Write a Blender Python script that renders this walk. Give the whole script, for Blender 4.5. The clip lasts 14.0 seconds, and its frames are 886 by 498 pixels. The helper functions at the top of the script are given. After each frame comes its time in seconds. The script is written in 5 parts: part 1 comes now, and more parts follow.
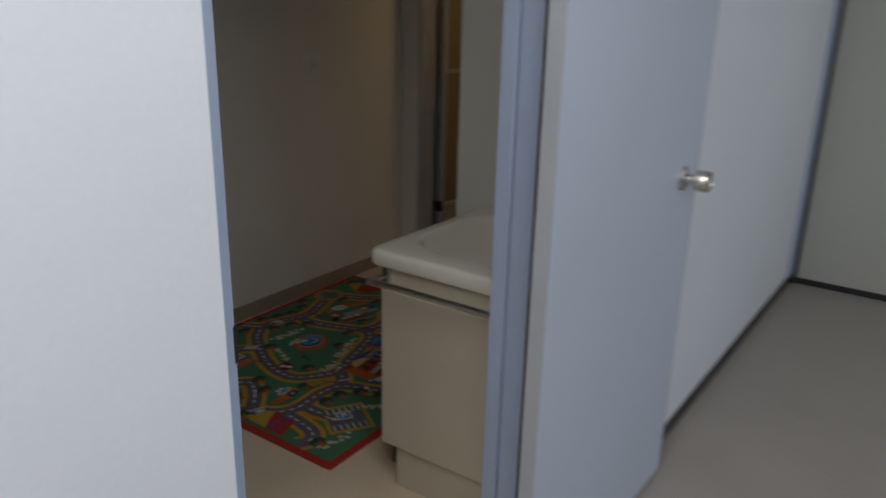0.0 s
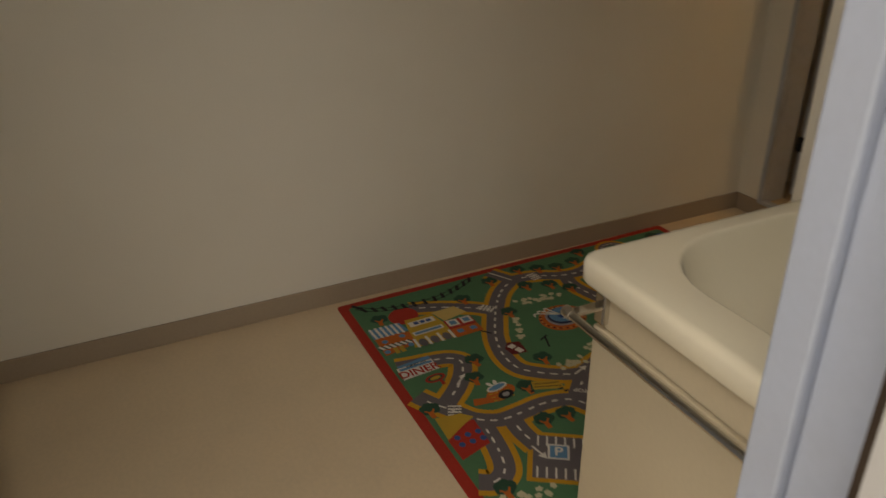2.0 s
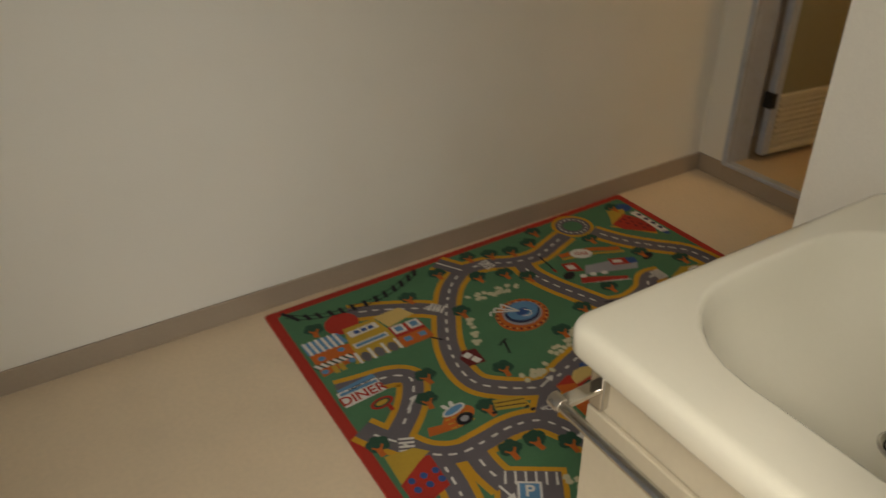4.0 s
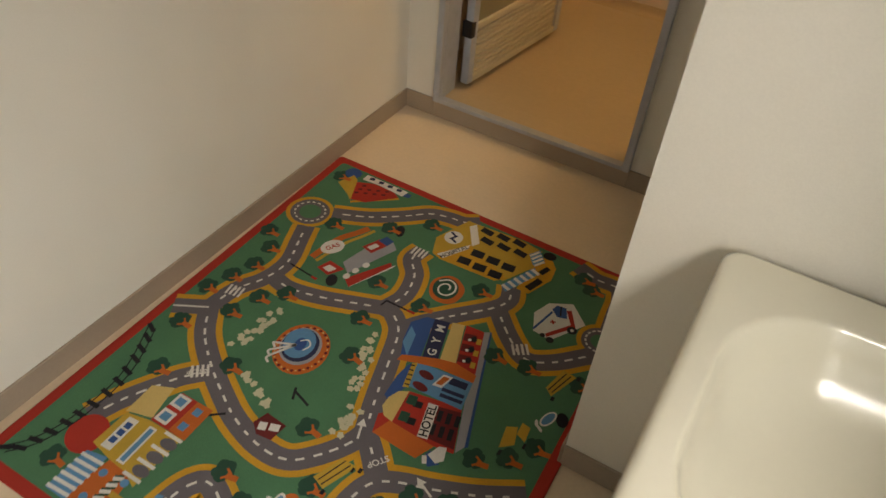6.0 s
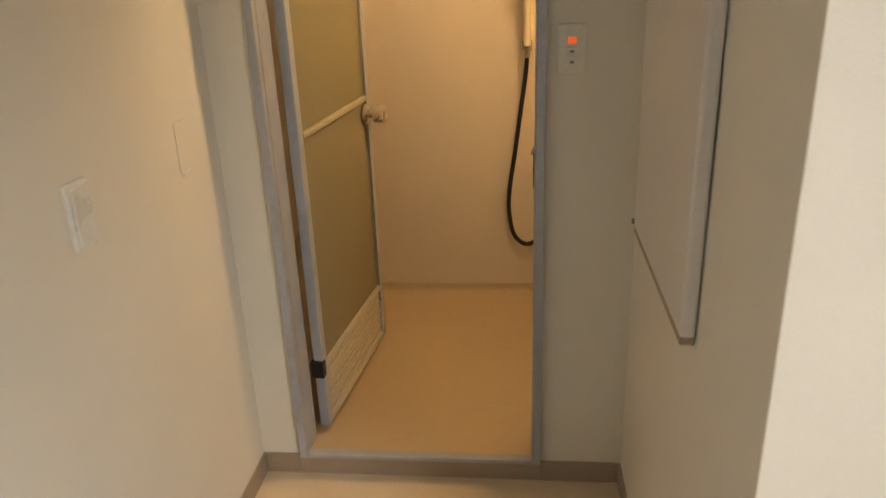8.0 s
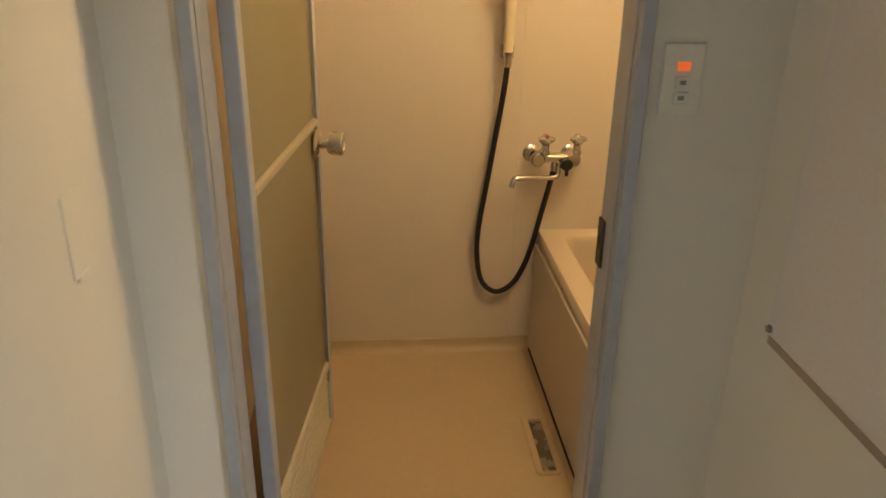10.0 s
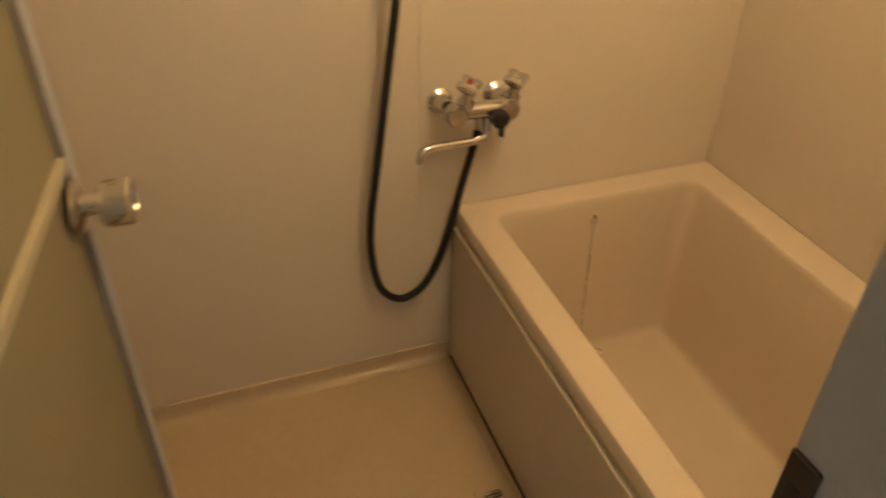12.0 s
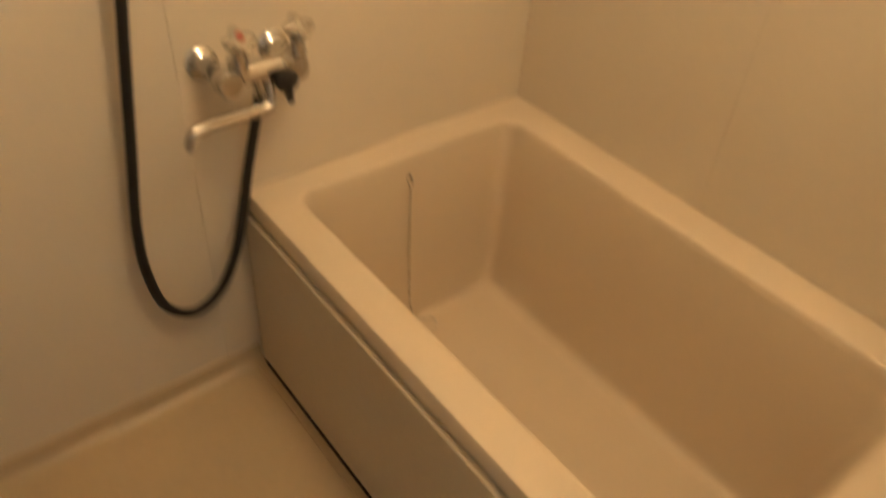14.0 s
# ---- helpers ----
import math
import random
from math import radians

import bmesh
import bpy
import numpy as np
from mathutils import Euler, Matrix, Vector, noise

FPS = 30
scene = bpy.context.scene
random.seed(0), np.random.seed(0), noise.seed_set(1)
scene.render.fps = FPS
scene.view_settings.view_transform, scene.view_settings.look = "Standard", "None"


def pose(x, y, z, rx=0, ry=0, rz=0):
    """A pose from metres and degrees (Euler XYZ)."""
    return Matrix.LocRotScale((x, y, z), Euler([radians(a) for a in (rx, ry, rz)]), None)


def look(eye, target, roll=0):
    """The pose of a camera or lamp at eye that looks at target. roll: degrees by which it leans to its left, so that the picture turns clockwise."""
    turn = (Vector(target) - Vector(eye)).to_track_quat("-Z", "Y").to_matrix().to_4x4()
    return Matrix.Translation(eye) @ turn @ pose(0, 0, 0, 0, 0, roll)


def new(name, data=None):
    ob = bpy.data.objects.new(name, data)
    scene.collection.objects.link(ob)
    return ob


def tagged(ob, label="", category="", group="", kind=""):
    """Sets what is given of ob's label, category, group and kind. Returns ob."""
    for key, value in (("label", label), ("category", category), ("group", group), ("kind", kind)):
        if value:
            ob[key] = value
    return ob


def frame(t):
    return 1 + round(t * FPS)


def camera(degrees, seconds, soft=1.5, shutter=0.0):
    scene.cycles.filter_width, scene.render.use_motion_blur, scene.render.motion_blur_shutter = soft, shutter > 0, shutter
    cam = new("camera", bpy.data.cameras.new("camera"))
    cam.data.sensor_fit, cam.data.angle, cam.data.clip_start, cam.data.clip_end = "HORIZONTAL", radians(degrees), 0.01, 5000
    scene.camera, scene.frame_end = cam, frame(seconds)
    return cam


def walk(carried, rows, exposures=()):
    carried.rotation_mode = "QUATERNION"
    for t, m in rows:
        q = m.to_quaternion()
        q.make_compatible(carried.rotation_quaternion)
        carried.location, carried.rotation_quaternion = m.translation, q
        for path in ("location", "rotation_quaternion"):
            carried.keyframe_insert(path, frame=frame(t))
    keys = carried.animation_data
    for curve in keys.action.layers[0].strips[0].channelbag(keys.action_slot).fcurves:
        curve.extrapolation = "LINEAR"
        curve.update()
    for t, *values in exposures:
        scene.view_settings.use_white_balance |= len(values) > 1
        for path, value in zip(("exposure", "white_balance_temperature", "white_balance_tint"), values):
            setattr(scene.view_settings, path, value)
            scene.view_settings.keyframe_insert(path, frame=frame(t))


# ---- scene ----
cam = camera(61.0, 14.0, soft=1.5, shutter=0.7)
PATH = [
    (0, (2.404, -1.372, 1.314), (1.314, 0.186, 0.692), 1.4),
    (0.5, (2.339, -1.084, 1.279), (1.003, 0.229, 0.579), 1.1),
    (0.8, (2.325, -0.934, 1.249), (0.863, 0.184, 0.466), 1.6),
    (1, (2.253, -0.844, 1.253), (0.745, 0.174, 0.422), 1.0),
    (1.3, (2.159, -0.756, 1.233), (0.615, 0.185, 0.379), 1.6),
    (1.5, (2.084, -0.705, 1.228), (0.538, 0.206, 0.346), 0.5),
    (2, (1.983, -0.566, 1.207), (0.37, 0.203, 0.309), -0.6),
    (2.2, (1.94, -0.518, 1.198), (0.314, 0.209, 0.289), -0.4),
    (4.3, (1.617, -0.372, 1.205), (0.251, 0.572, 0.091), -0.9),
    (4.5, (1.559, -0.311, 1.23), (0.296, 0.685, 0.041), -1.2),
    (5, (1.421, -0.269, 1.319), (0.433, 0.793, -0.058), 0.4),
    (5.5, (1.336, -0.264, 1.373), (0.463, 0.976, 0.07), 2.2),
    (6, (1.192, -0.304, 1.381), (0.521, 1.034, 0.053), 5.6),
    (6.5, (1.077, -0.221, 1.35), (0.514, 1.144, 0.001), 4.7),
    (7, (0.927, -0.215, 1.41), (0.618, 1.359, 0.215), 3.8),
    (7.5, (0.805, -0.224, 1.442), (0.644, 1.507, 0.454), 1.1),
    (8, (0.757, -0.123, 1.439), (0.555, 1.723, 0.698), -2.2),
    (10.5, (0.35, 0.72, 1.415), (0.607, 2.528, 0.6), 0.6),
    (11, (0.335, 0.969, 1.408), (0.651, 2.731, 0.516), -0.7),
    (11.5, (0.351, 1.258, 1.424), (0.692, 2.951, 0.416), -0.0),
    (12, (0.397, 1.476, 1.425), (0.96, 2.999, 0.258), 1.0),
    (12.5, (0.429, 1.648, 1.359), (1.172, 2.99, 0.076), 3.0),
    (13, (0.531, 1.731, 1.361), (1.414, 2.748, -0.117), 8.3),
    (13.5, (0.514, 1.767, 1.288), (1.501, 2.686, -0.189), 10.2),
    (14, (0.484, 1.75, 1.343), (1.482, 2.899, 0.045), 4.8),
]
EXPOSURES = [(0.0, -1.66, 6200, 12), (0.6, -1.48, 6500, 11), (1.2, -1.15, 6800, 11), (1.5, -0.97, 7700, 12), (2.0, -0.70, 8600, 14), (4.3, 0.12, 7500, 10), (5.0, 0.40, 7250, 10), (6.5, 0.92, 7350, 12), (7.5, 1.06, 7300, 14), (8.2, 1.14, 7250, 13), (10.3, 1.08, 6400, 8), (11.5, 0.95, 6200, 8), (12.5, 0.99, 6150, 10), (13.3, 1.15, 6050, 10), (14.0, 1.15, 6050, 10)]
walk(cam, [(t, look(eye, target, roll)) for t, eye, target, roll in PATH], EXPOSURES)

# ---- world and lamps ----
world = bpy.data.worlds.new("sky")
scene.world = world
world.use_nodes = True
wn = world.node_tree.nodes
sky = wn.new("ShaderNodeTexSky")
sky.sky_type = "NISHITA"
sky.sun_disc = False
sky.sun_elevation, sky.sun_rotation = radians(35), radians(120)
world.node_tree.links.new(sky.outputs[0], wn["Background"].inputs[0])
wn["Background"].inputs[1].default_value = 0.08


def area_lamp(name, eye, target, w, h, power, colour):
    data = bpy.data.lights.new(name, "AREA")
    data.shape, data.size, data.size_y, data.energy, data.color = "RECTANGLE", w, h, power, colour
    ob = new(name, data)
    ob.matrix_basis = look(eye, target)
    return ob


# daylight in two assumed, unseen corridor windows, and an added ceiling lamp, also unseen
area_lamp("unseen_window_daylight", (4.66, -1.20, 1.45), (0.0, -1.20, 1.45), 1.36, 1.3, 22, (0.72, 0.85, 1.0))
# second window is made up to brighten the corridor wall past the open door
area_lamp("unseen_window_daylight", (4.66, 1.35, 1.45), (0.0, 1.35, 1.45), 1.5, 1.3, 30, (0.80, 0.90, 1.0))
# unseen lamp inferred from shadows, then enlarged and moved to light the passage
area_lamp("assumed_ceiling_lamp", (2.34, -1.75, 2.285), (2.34, -1.75, 0.0), 0.55, 2.30, 82, (0.98, 0.98, 0.97))
LAMP_POWER = 23.0

# ---- dimensions ----
ROOM_H = 2.35
X_PASS = 1.044      # east face of the passage
X_IN, X_OUT = 1.68, 1.785   # the two faces of the entry wall
Y_END = 1.672       # wall between washroom and bath
Y_BATH = 1.752      # its face in the bath
Y_FAR = 2.825       # far wall of the bath
X_BATH = 1.602      # wall beside the tub
Z_BATH = 0.056      # floor of the bath
Y_PIER = 0.645
Y_SOUTH = -0.875
DOOR_Y0, DOOR_Y1 = -0.847, -0.147   # entry opening
DOOR_H = 2.0


# ---- materials ----
def material(name, colour, rough=0.5, metal=0.0, var=0.06, scale=6.0, grain=0.03, gscale=120.0, bump=0.0, bscale=300.0, coat=0.0, rvar=0.08, stain=None):
    m = bpy.data.materials.new(name)
    m.use_nodes = True
    nt = m.node_tree
    b = nt.nodes["Principled BSDF"]
    b.inputs["Metallic"].default_value = metal
    b.inputs["Coat Weight"].default_value = coat
    b.inputs["Coat Roughness"].default_value = 0.08
    tc = nt.nodes.new("ShaderNodeTexCoord")

    def noise_node(s, detail):
        n = nt.nodes.new("ShaderNodeTexNoise")
        n.inputs["Scale"].default_value, n.inputs["Detail"].default_value, n.inputs["Roughness"].default_value = s, detail, 0.45
        nt.links.new(tc.outputs["Object"], n.inputs["Vector"])
        return n

    def remap(source, lo, hi):
        r = nt.nodes.new("ShaderNodeMapRange")
        r.interpolation_type = "SMOOTHSTEP"
        r.inputs["From Min"].default_value, r.inputs["From Max"].default_value = 0.15, 0.85
        r.inputs["To Min"].default_value, r.inputs["To Max"].default_value = lo, hi
        nt.links.new(source, r.inputs["Value"])
        return r.outputs[0]

    big, fine = noise_node(scale, 4.0), noise_node(gscale, 3.0)
    mul = nt.nodes.new("ShaderNodeMath")
    mul.operation = "MULTIPLY"
    nt.links.new(remap(big.outputs["Fac"], 1 - var, 1 + var), mul.inputs[0])
    nt.links.new(remap(fine.outputs["Fac"], 1 - grain, 1 + grain), mul.inputs[1])
    tint = nt.nodes.new("ShaderNodeVectorMath")
    tint.operation = "SCALE"
    tint.inputs[0].default_value = colour
    nt.links.new(mul.outputs[0], tint.inputs["Scale"])
    out = tint.outputs["Vector"]
    if stain:
        s = noise_node(stain[1], 6.0)
        ramp = nt.nodes.new("ShaderNodeMapRange")
        ramp.interpolation_type = "SMOOTHSTEP"
        ramp.inputs["From Min"].default_value, ramp.inputs["From Max"].default_value = 0.40, 0.95
        ramp.inputs["To Max"].default_value = stain[2]
        nt.links.new(s.outputs["Fac"], ramp.inputs["Value"])
        mix = nt.nodes.new("ShaderNodeMix")
        mix.data_type = "RGBA"
        nt.links.new(ramp.outputs[0], mix.inputs["Factor"])
        nt.links.new(out, mix.inputs["A"])
        mix.inputs["B"].default_value = (*stain[0], 1)
        out = mix.outputs["Result"]
    nt.links.new(out, b.inputs["Base Color"])
    nt.links.new(remap(big.outputs["Fac"], max(0.02, rough - rvar), min(1, rough + rvar)), b.inputs["Roughness"])
    if bump:
        bn = noise_node(bscale, 4.0)
        bp = nt.nodes.new("ShaderNodeBump")
        bp.inputs["Strength"].default_value = bump
        bp.inputs["Distance"].default_value = 0.002
        nt.links.new(bn.outputs["Fac"], bp.inputs["Height"])
        nt.links.new(bp.outputs["Normal"], b.inputs["Normal"])
    return m


WALLPAPER = material("wallpaper", (0.86, 0.82, 0.73), 0.75, var=0.025, scale=1.5, grain=0.02, gscale=300, bump=0.25, bscale=420, stain=((0.60, 0.55, 0.46), 5.0, 0.10))
CORR_PAINT = material("corridor_wallpaper", (0.79, 0.80, 0.81), 0.7, var=0.02, scale=1.2, grain=0.015, bump=0.07, bscale=380)
OLIVE_PAINT = material("end_wall_paint", (0.50, 0.49, 0.42), 0.6, var=0.03, scale=1.4, bump=0.1)
CEILING = material("ceiling_paper", (0.86, 0.85, 0.81), 0.8, var=0.02, bump=0.2)
VINYL = material("vinyl_floor", (0.80, 0.645, 0.46), 0.38, var=0.035, scale=2.5, grain=0.035, gscale=90, bump=0.05, bscale=180, rvar=0.10, stain=((0.52, 0.42, 0.30), 7.0, 0.18))
CORR_VINYL = material("corridor_vinyl", (0.37, 0.325, 0.28), 0.42, var=0.05, scale=2.0, grain=0.04, gscale=70, bump=0.05, stain=((0.27, 0.24, 0.20), 5.0, 0.3))
SKIRTING = material("beige_skirting", (0.40, 0.32, 0.24), 0.45, var=0.05, scale=5)
DARK_SKIRTING = material("dark_skirting", (0.025, 0.022, 0.02), 0.4)
FRAME_PAINT = material("blue_grey_frame_paint", (0.38, 0.44, 0.56), 0.35, var=0.03, scale=3, grain=0.02, bump=0.04, bscale=90, stain=((0.33, 0.34, 0.37), 11.0, 0.25))
DOOR_PAINT = material("door_paint", (0.56, 0.61, 0.69), 0.42, var=0.02, scale=1.5, grain=0.01, bump=0.05, bscale=160)
DOOR_EDGE = material("door_edge", (0.44, 0.45, 0.46), 0.5, var=0.04)
ALU = material("anodised_aluminium", (0.46, 0.49, 0.55), 0.40, metal=0.25, var=0.06, scale=5, grain=0.04, gscale=60, stain=((0.27, 0.26, 0.25), 20.0, 0.35))
DOOR_PANEL = material("olive_resin_panel", (0.25, 0.22, 0.13), 0.38, var=0.03, scale=2, bump=0.12, bscale=500)
DOOR_RAIL = material("cream_door_rail", (0.56, 0.50, 0.36), 0.4, var=0.03)
MID_RAIL = material("olive_cream_rail", (0.45, 0.40, 0.27), 0.4, var=0.03)
BATH_WALL = material("bath_wall_panel", (0.66, 0.58, 0.47), 0.32, var=0.02, scale=1.2, grain=0.01, bump=0.03, bscale=60)
BATH_FLOOR = material("bath_floor_frp", (0.52, 0.40, 0.25), 0.34, var=0.04, scale=2.5, grain=0.03, gscale=60, bump=0.08, bscale=140)
TUB = material("cream_tub_acrylic", (0.67, 0.56, 0.425), 0.38, var=0.012, scale=1.2, grain=0.01, rvar=0.02)
TUB_PANEL = material("tub_apron", (0.57, 0.49, 0.37), 0.4, var=0.03, scale=2)
# near-black for seals, and for strips that stand in for shaded gaps
SEAL_AND_GAP = material("dark_seal_and_gap_shade", (0.03, 0.018, 0.010), 0.6)
CHROME = material("chrome", (0.60, 0.58, 0.55), 0.14, metal=1.0, var=0.04, scale=20, rvar=0.05)
STEEL = material("satin_steel", (0.62, 0.58, 0.52), 0.28, metal=1.0, var=0.05, scale=30)
STRIKE = material("strike_bronze", (0.05, 0.04, 0.032), 0.4, metal=0.4)
GRATE_TRAY = material("drain_tray", (0.10, 0.075, 0.05), 0.6, var=0.1, scale=20)
RUBBER = material("black_rubber", (0.009, 0.008, 0.008), 0.5, var=0.1, scale=30)
DARK_METAL = material("dark_metal", (0.035, 0.032, 0.03), 0.45, metal=0.6)
PORCELAIN = material("ivory_basin", (0.87, 0.83, 0.69), 0.16, var=0.012, scale=3, grain=0.006, coat=0.5, rvar=0.04)
VANITY = material("vanity_board", (0.60, 0.53, 0.40), 0.42, var=0.025, scale=3, grain=0.02, bump=0.04)
VANITY_EDGE = material("vanity_edge", (0.70, 0.66, 0.56), 0.45)
PLASTIC = material("ivory_plastic", (0.86, 0.83, 0.74), 0.35, var=0.02, scale=20)
ROCKER = material("rocker_plastic", (0.86, 0.85, 0.80), 0.3, var=0.02, scale=20)
BOARD = material("white_board", (0.80, 0.76, 0.73), 0.45, var=0.02, scale=3)
BOARD_EDGE = material("board_edge", (0.30, 0.28, 0.26), 0.5)
HANDSET = material("cream_handset", (0.76, 0.66, 0.48), 0.3)
RED_DOT = material("red_marker", (0.28, 0.04, 0.025), 0.4)


def glow(name, colour, strength):
    m = bpy.data.materials.new(name)
    m.use_nodes = True
    b = m.node_tree.nodes["Principled BSDF"]
    b.inputs["Base Color"].default_value = (*colour, 1)
    b.inputs["Emission Color"].default_value = (*colour, 1)
    b.inputs["Emission Strength"].default_value = strength
    return m


LAMP_GLOW = glow("lamp_glow", (1.0, 0.735, 0.405), LAMP_POWER)
PILOT = glow("pilot_light", (1.0, 0.17, 0.04), 0.24)


def print_ink(name, colour):
    return material(name, colour, 0.9, var=0.07, scale=14, grain=0.12, gscale=500, bump=0.5, bscale=900, rvar=0.03)


INK = {k: print_ink("rug_" + k, c) for k, c in {
    "red": (0.42, 0.028, 0.015), "green": (0.070, 0.200, 0.102), "tree": (0.018, 0.072, 0.044), "yellow": (0.60, 0.31, 0.022),
    "road": (0.135, 0.120, 0.135), "white": (0.70, 0.68, 0.64), "orange": (0.54, 0.125, 0.018), "blue": (0.03, 0.085, 0.26),
    "sky": (0.10, 0.26, 0.46), "black": (0.012, 0.011, 0.014), "cream": (0.62, 0.45, 0.16), "petal": (0.58, 0.55, 0.38),
    "gold": (0.52, 0.33, 0.04), "grey": (0.33, 0.33, 0.36), "maroon": (0.14, 0.012, 0.012), "navy": (0.020, 0.025, 0.07)}.items()}


# ---- mesh helpers ----
def box(bm, x0, x1, y0, y1, z0, z1, bevel=0.0, segments=2):
    made = bmesh.ops.create_cube(bm, size=1.0, matrix=Matrix.Translation(((x0 + x1) / 2, (y0 + y1) / 2, (z0 + z1) / 2)) @ Matrix.Diagonal((x1 - x0, y1 - y0, z1 - z0, 1)))
    if bevel:
        edges = {e for v in made["verts"] for e in v.link_edges}
        bmesh.ops.bevel(bm, geom=list(edges), offset=bevel, segments=segments, affect="EDGES", profile=0.5)
    return bm


def boxes(*args, bevel=0.0):
    bm = bmesh.new()
    for a in args:
        box(bm, *a, bevel=bevel)
    return bm


def loft(bm, rings, cap_start=False, cap_end=True):
    rows = [[bm.verts.new(p) for p in ring] for ring in rings]
    n = len(rows[0])
    for a, b in zip(rows, rows[1:]):
        for i in range(n):
            bm.faces.new((a[i], a[(i + 1) % n], b[(i + 1) % n], b[i]))
    if cap_start:
        bm.faces.new(reversed(rows[0]))
    if cap_end:
        bm.faces.new(rows[-1])
    return bm


def rrect(x0, x1, y0, y1, r, z, n=7):
    pts = []
    for cx, cy, a0 in ((x1 - r, y1 - r, 0), (x0 + r, y1 - r, 90), (x0 + r, y0 + r, 180), (x1 - r, y0 + r, 270)):
        for k in range(n + 1):
            a = radians(a0 + 90 * k / n)
            pts.append((cx + r * math.cos(a), cy + r * math.sin(a), z))
    return pts


def lathe(bm, profile, origin, direction, n=20):
    turn = Vector(direction).to_track_quat("Z", "Y").to_matrix()
    rings = []
    for r, h in profile:
        rings.append([Vector(origin) + turn @ Vector((max(r, 1e-4) * math.cos(2 * math.pi * k / n), max(r, 1e-4) * math.sin(2 * math.pi * k / n), h)) for k in range(n)])
    return loft(bm, rings, cap_start=True)


def glide(points, steps=8):
    """Catmull-Rom through the points."""
    pts = [Vector(p) for p in points]
    if len(pts) < 3:
        return pts
    ext = [2 * pts[0] - pts[1]] + pts + [2 * pts[-1] - pts[-2]]
    out = []
    for a, b, c, d in zip(ext, ext[1:], ext[2:], ext[3:]):
        for k in range(steps):
            t = k / steps
            out.append(0.5 * (2 * b + (c - a) * t + (2 * a - 5 * b + 4 * c - d) * t * t + (3 * b - a - 3 * c + d) * t ** 3))
    return out + [pts[-1]]


def tube(bm, points, r, n=10, steps=8):
    pts = glide(points, steps)
    side, rings = None, []
    for k, p in enumerate(pts):
        d = (pts[min(k + 1, len(pts) - 1)] - pts[max(k - 1, 0)]).normalized()
        side = (side - d * side.dot(d)).normalized() if side is not None else d.orthogonal().normalized()
        up = d.cross(side)
        rings.append([p + r * (math.cos(2 * math.pi * j / n) * side + math.sin(2 * math.pi * j / n) * up) for j in range(n)])
    return loft(bm, rings, cap_start=True)


def mesh_object(name, bm, mat, smooth=False):
    bmesh.ops.recalc_face_normals(bm, faces=bm.faces)
    me = bpy.data.meshes.new(name)
    bm.to_mesh(me)
    bm.free()
    me.materials.append(mat)
    if smooth:
        me.shade_smooth()
        me.set_sharp_from_angle(angle=radians(40))
    return new(name, me)


def part(name, bm, mat, parent, label="", smooth=False):
    ob = mesh_object(name, bm, mat, smooth)
    ob.parent = parent
    if parent.type == "EMPTY":
        ob.matrix_parent_inverse = parent.matrix_basis.inverted()
    return tagged(ob, label) if label else ob


def thing(name, x, y, z, label, category, group=""):
    ob = new(name)
    ob.empty_display_size = 0.05
    ob.matrix_basis = Matrix.Translation((x, y, z))
    return tagged(ob, label, category, group)


def structure(name, bm, mat, label="", category="", smooth=False):
    return tagged(mesh_object(name, bm, mat, smooth), label, category, kind="structure")


# ---- large structure ----
structure("floor_washroom", boxes((-0.1, X_OUT, -1.8, Y_END + 0.04, -0.08, 0.0)), VINYL, "beige sheet vinyl washroom floor, slightly scuffed", "floor")
structure("floor_corridor", boxes((X_OUT + 0.0005, 4.9, -3.3, 2.75, -0.08, 0.0)), CORR_VINYL, "grey-brown vinyl corridor floor", "floor")
structure("wall_west", boxes((-0.1, 0.0, -1.8, Y_END, 0.0, ROOM_H)), WALLPAPER, "off-white wallpapered long wall of the washroom", "wall")
structure("wall_south", boxes((0.64, 0.74, -1.7, Y_SOUTH, 0, ROOM_H), (0.0, 0.64, -1.8, -1.7, 0, ROOM_H), (1.50, X_IN, Y_SOUTH - 0.1, Y_SOUTH, 0, ROOM_H), (0.74, 1.50, Y_SOUTH - 0.1, Y_SOUTH, 2.0, ROOM_H)), WALLPAPER, "off-white wallpapered end wall with a doorway", "wall")
structure("wall_pier", boxes((X_PASS, X_IN, Y_PIER, Y_END, 0, ROOM_H)), WALLPAPER, "off-white wall mass between passage and corridor", "wall")
structure("wall_entry", boxes((X_IN, X_OUT, -3.45, DOOR_Y0 - 0.048, 0, ROOM_H), (X_IN, X_OUT, DOOR_Y1 + 0.048, 2.62, 0, ROOM_H), (X_IN, X_OUT, DOOR_Y0 - 0.048, DOOR_Y1 + 0.048, DOOR_H + 0.048, ROOM_H)), CORR_PAINT, "white corridor wall with the washroom doorway", "wall")
FX0, FX1 = 0.118, 0.818   # outer sides of the bath door frame
FRAME_TOP = 1.86
structure("wall_bath_partition", boxes((-0.1, FX0, Y_END, Y_BATH, 0, ROOM_H), (FX1, X_IN, Y_END, Y_BATH, 0, ROOM_H), (FX0, FX1, Y_END, Y_BATH, FRAME_TOP, ROOM_H), (FX0, FX1, Y_END, Y_BATH, 0, 0.066)), WALLPAPER, "off-white partition with the bath doorway", "wall")
structure("ceiling_washroom", boxes((-0.1, X_IN, -1.8, Y_BATH, ROOM_H, ROOM_H + 0.08)), CEILING, "white papered ceiling", "ceiling")
structure("ceiling_corridor", boxes((X_IN, 4.9, -3.3, 2.75, ROOM_H + 0.001, ROOM_H + 0.08)), CEILING, "white papered corridor ceiling", "ceiling")
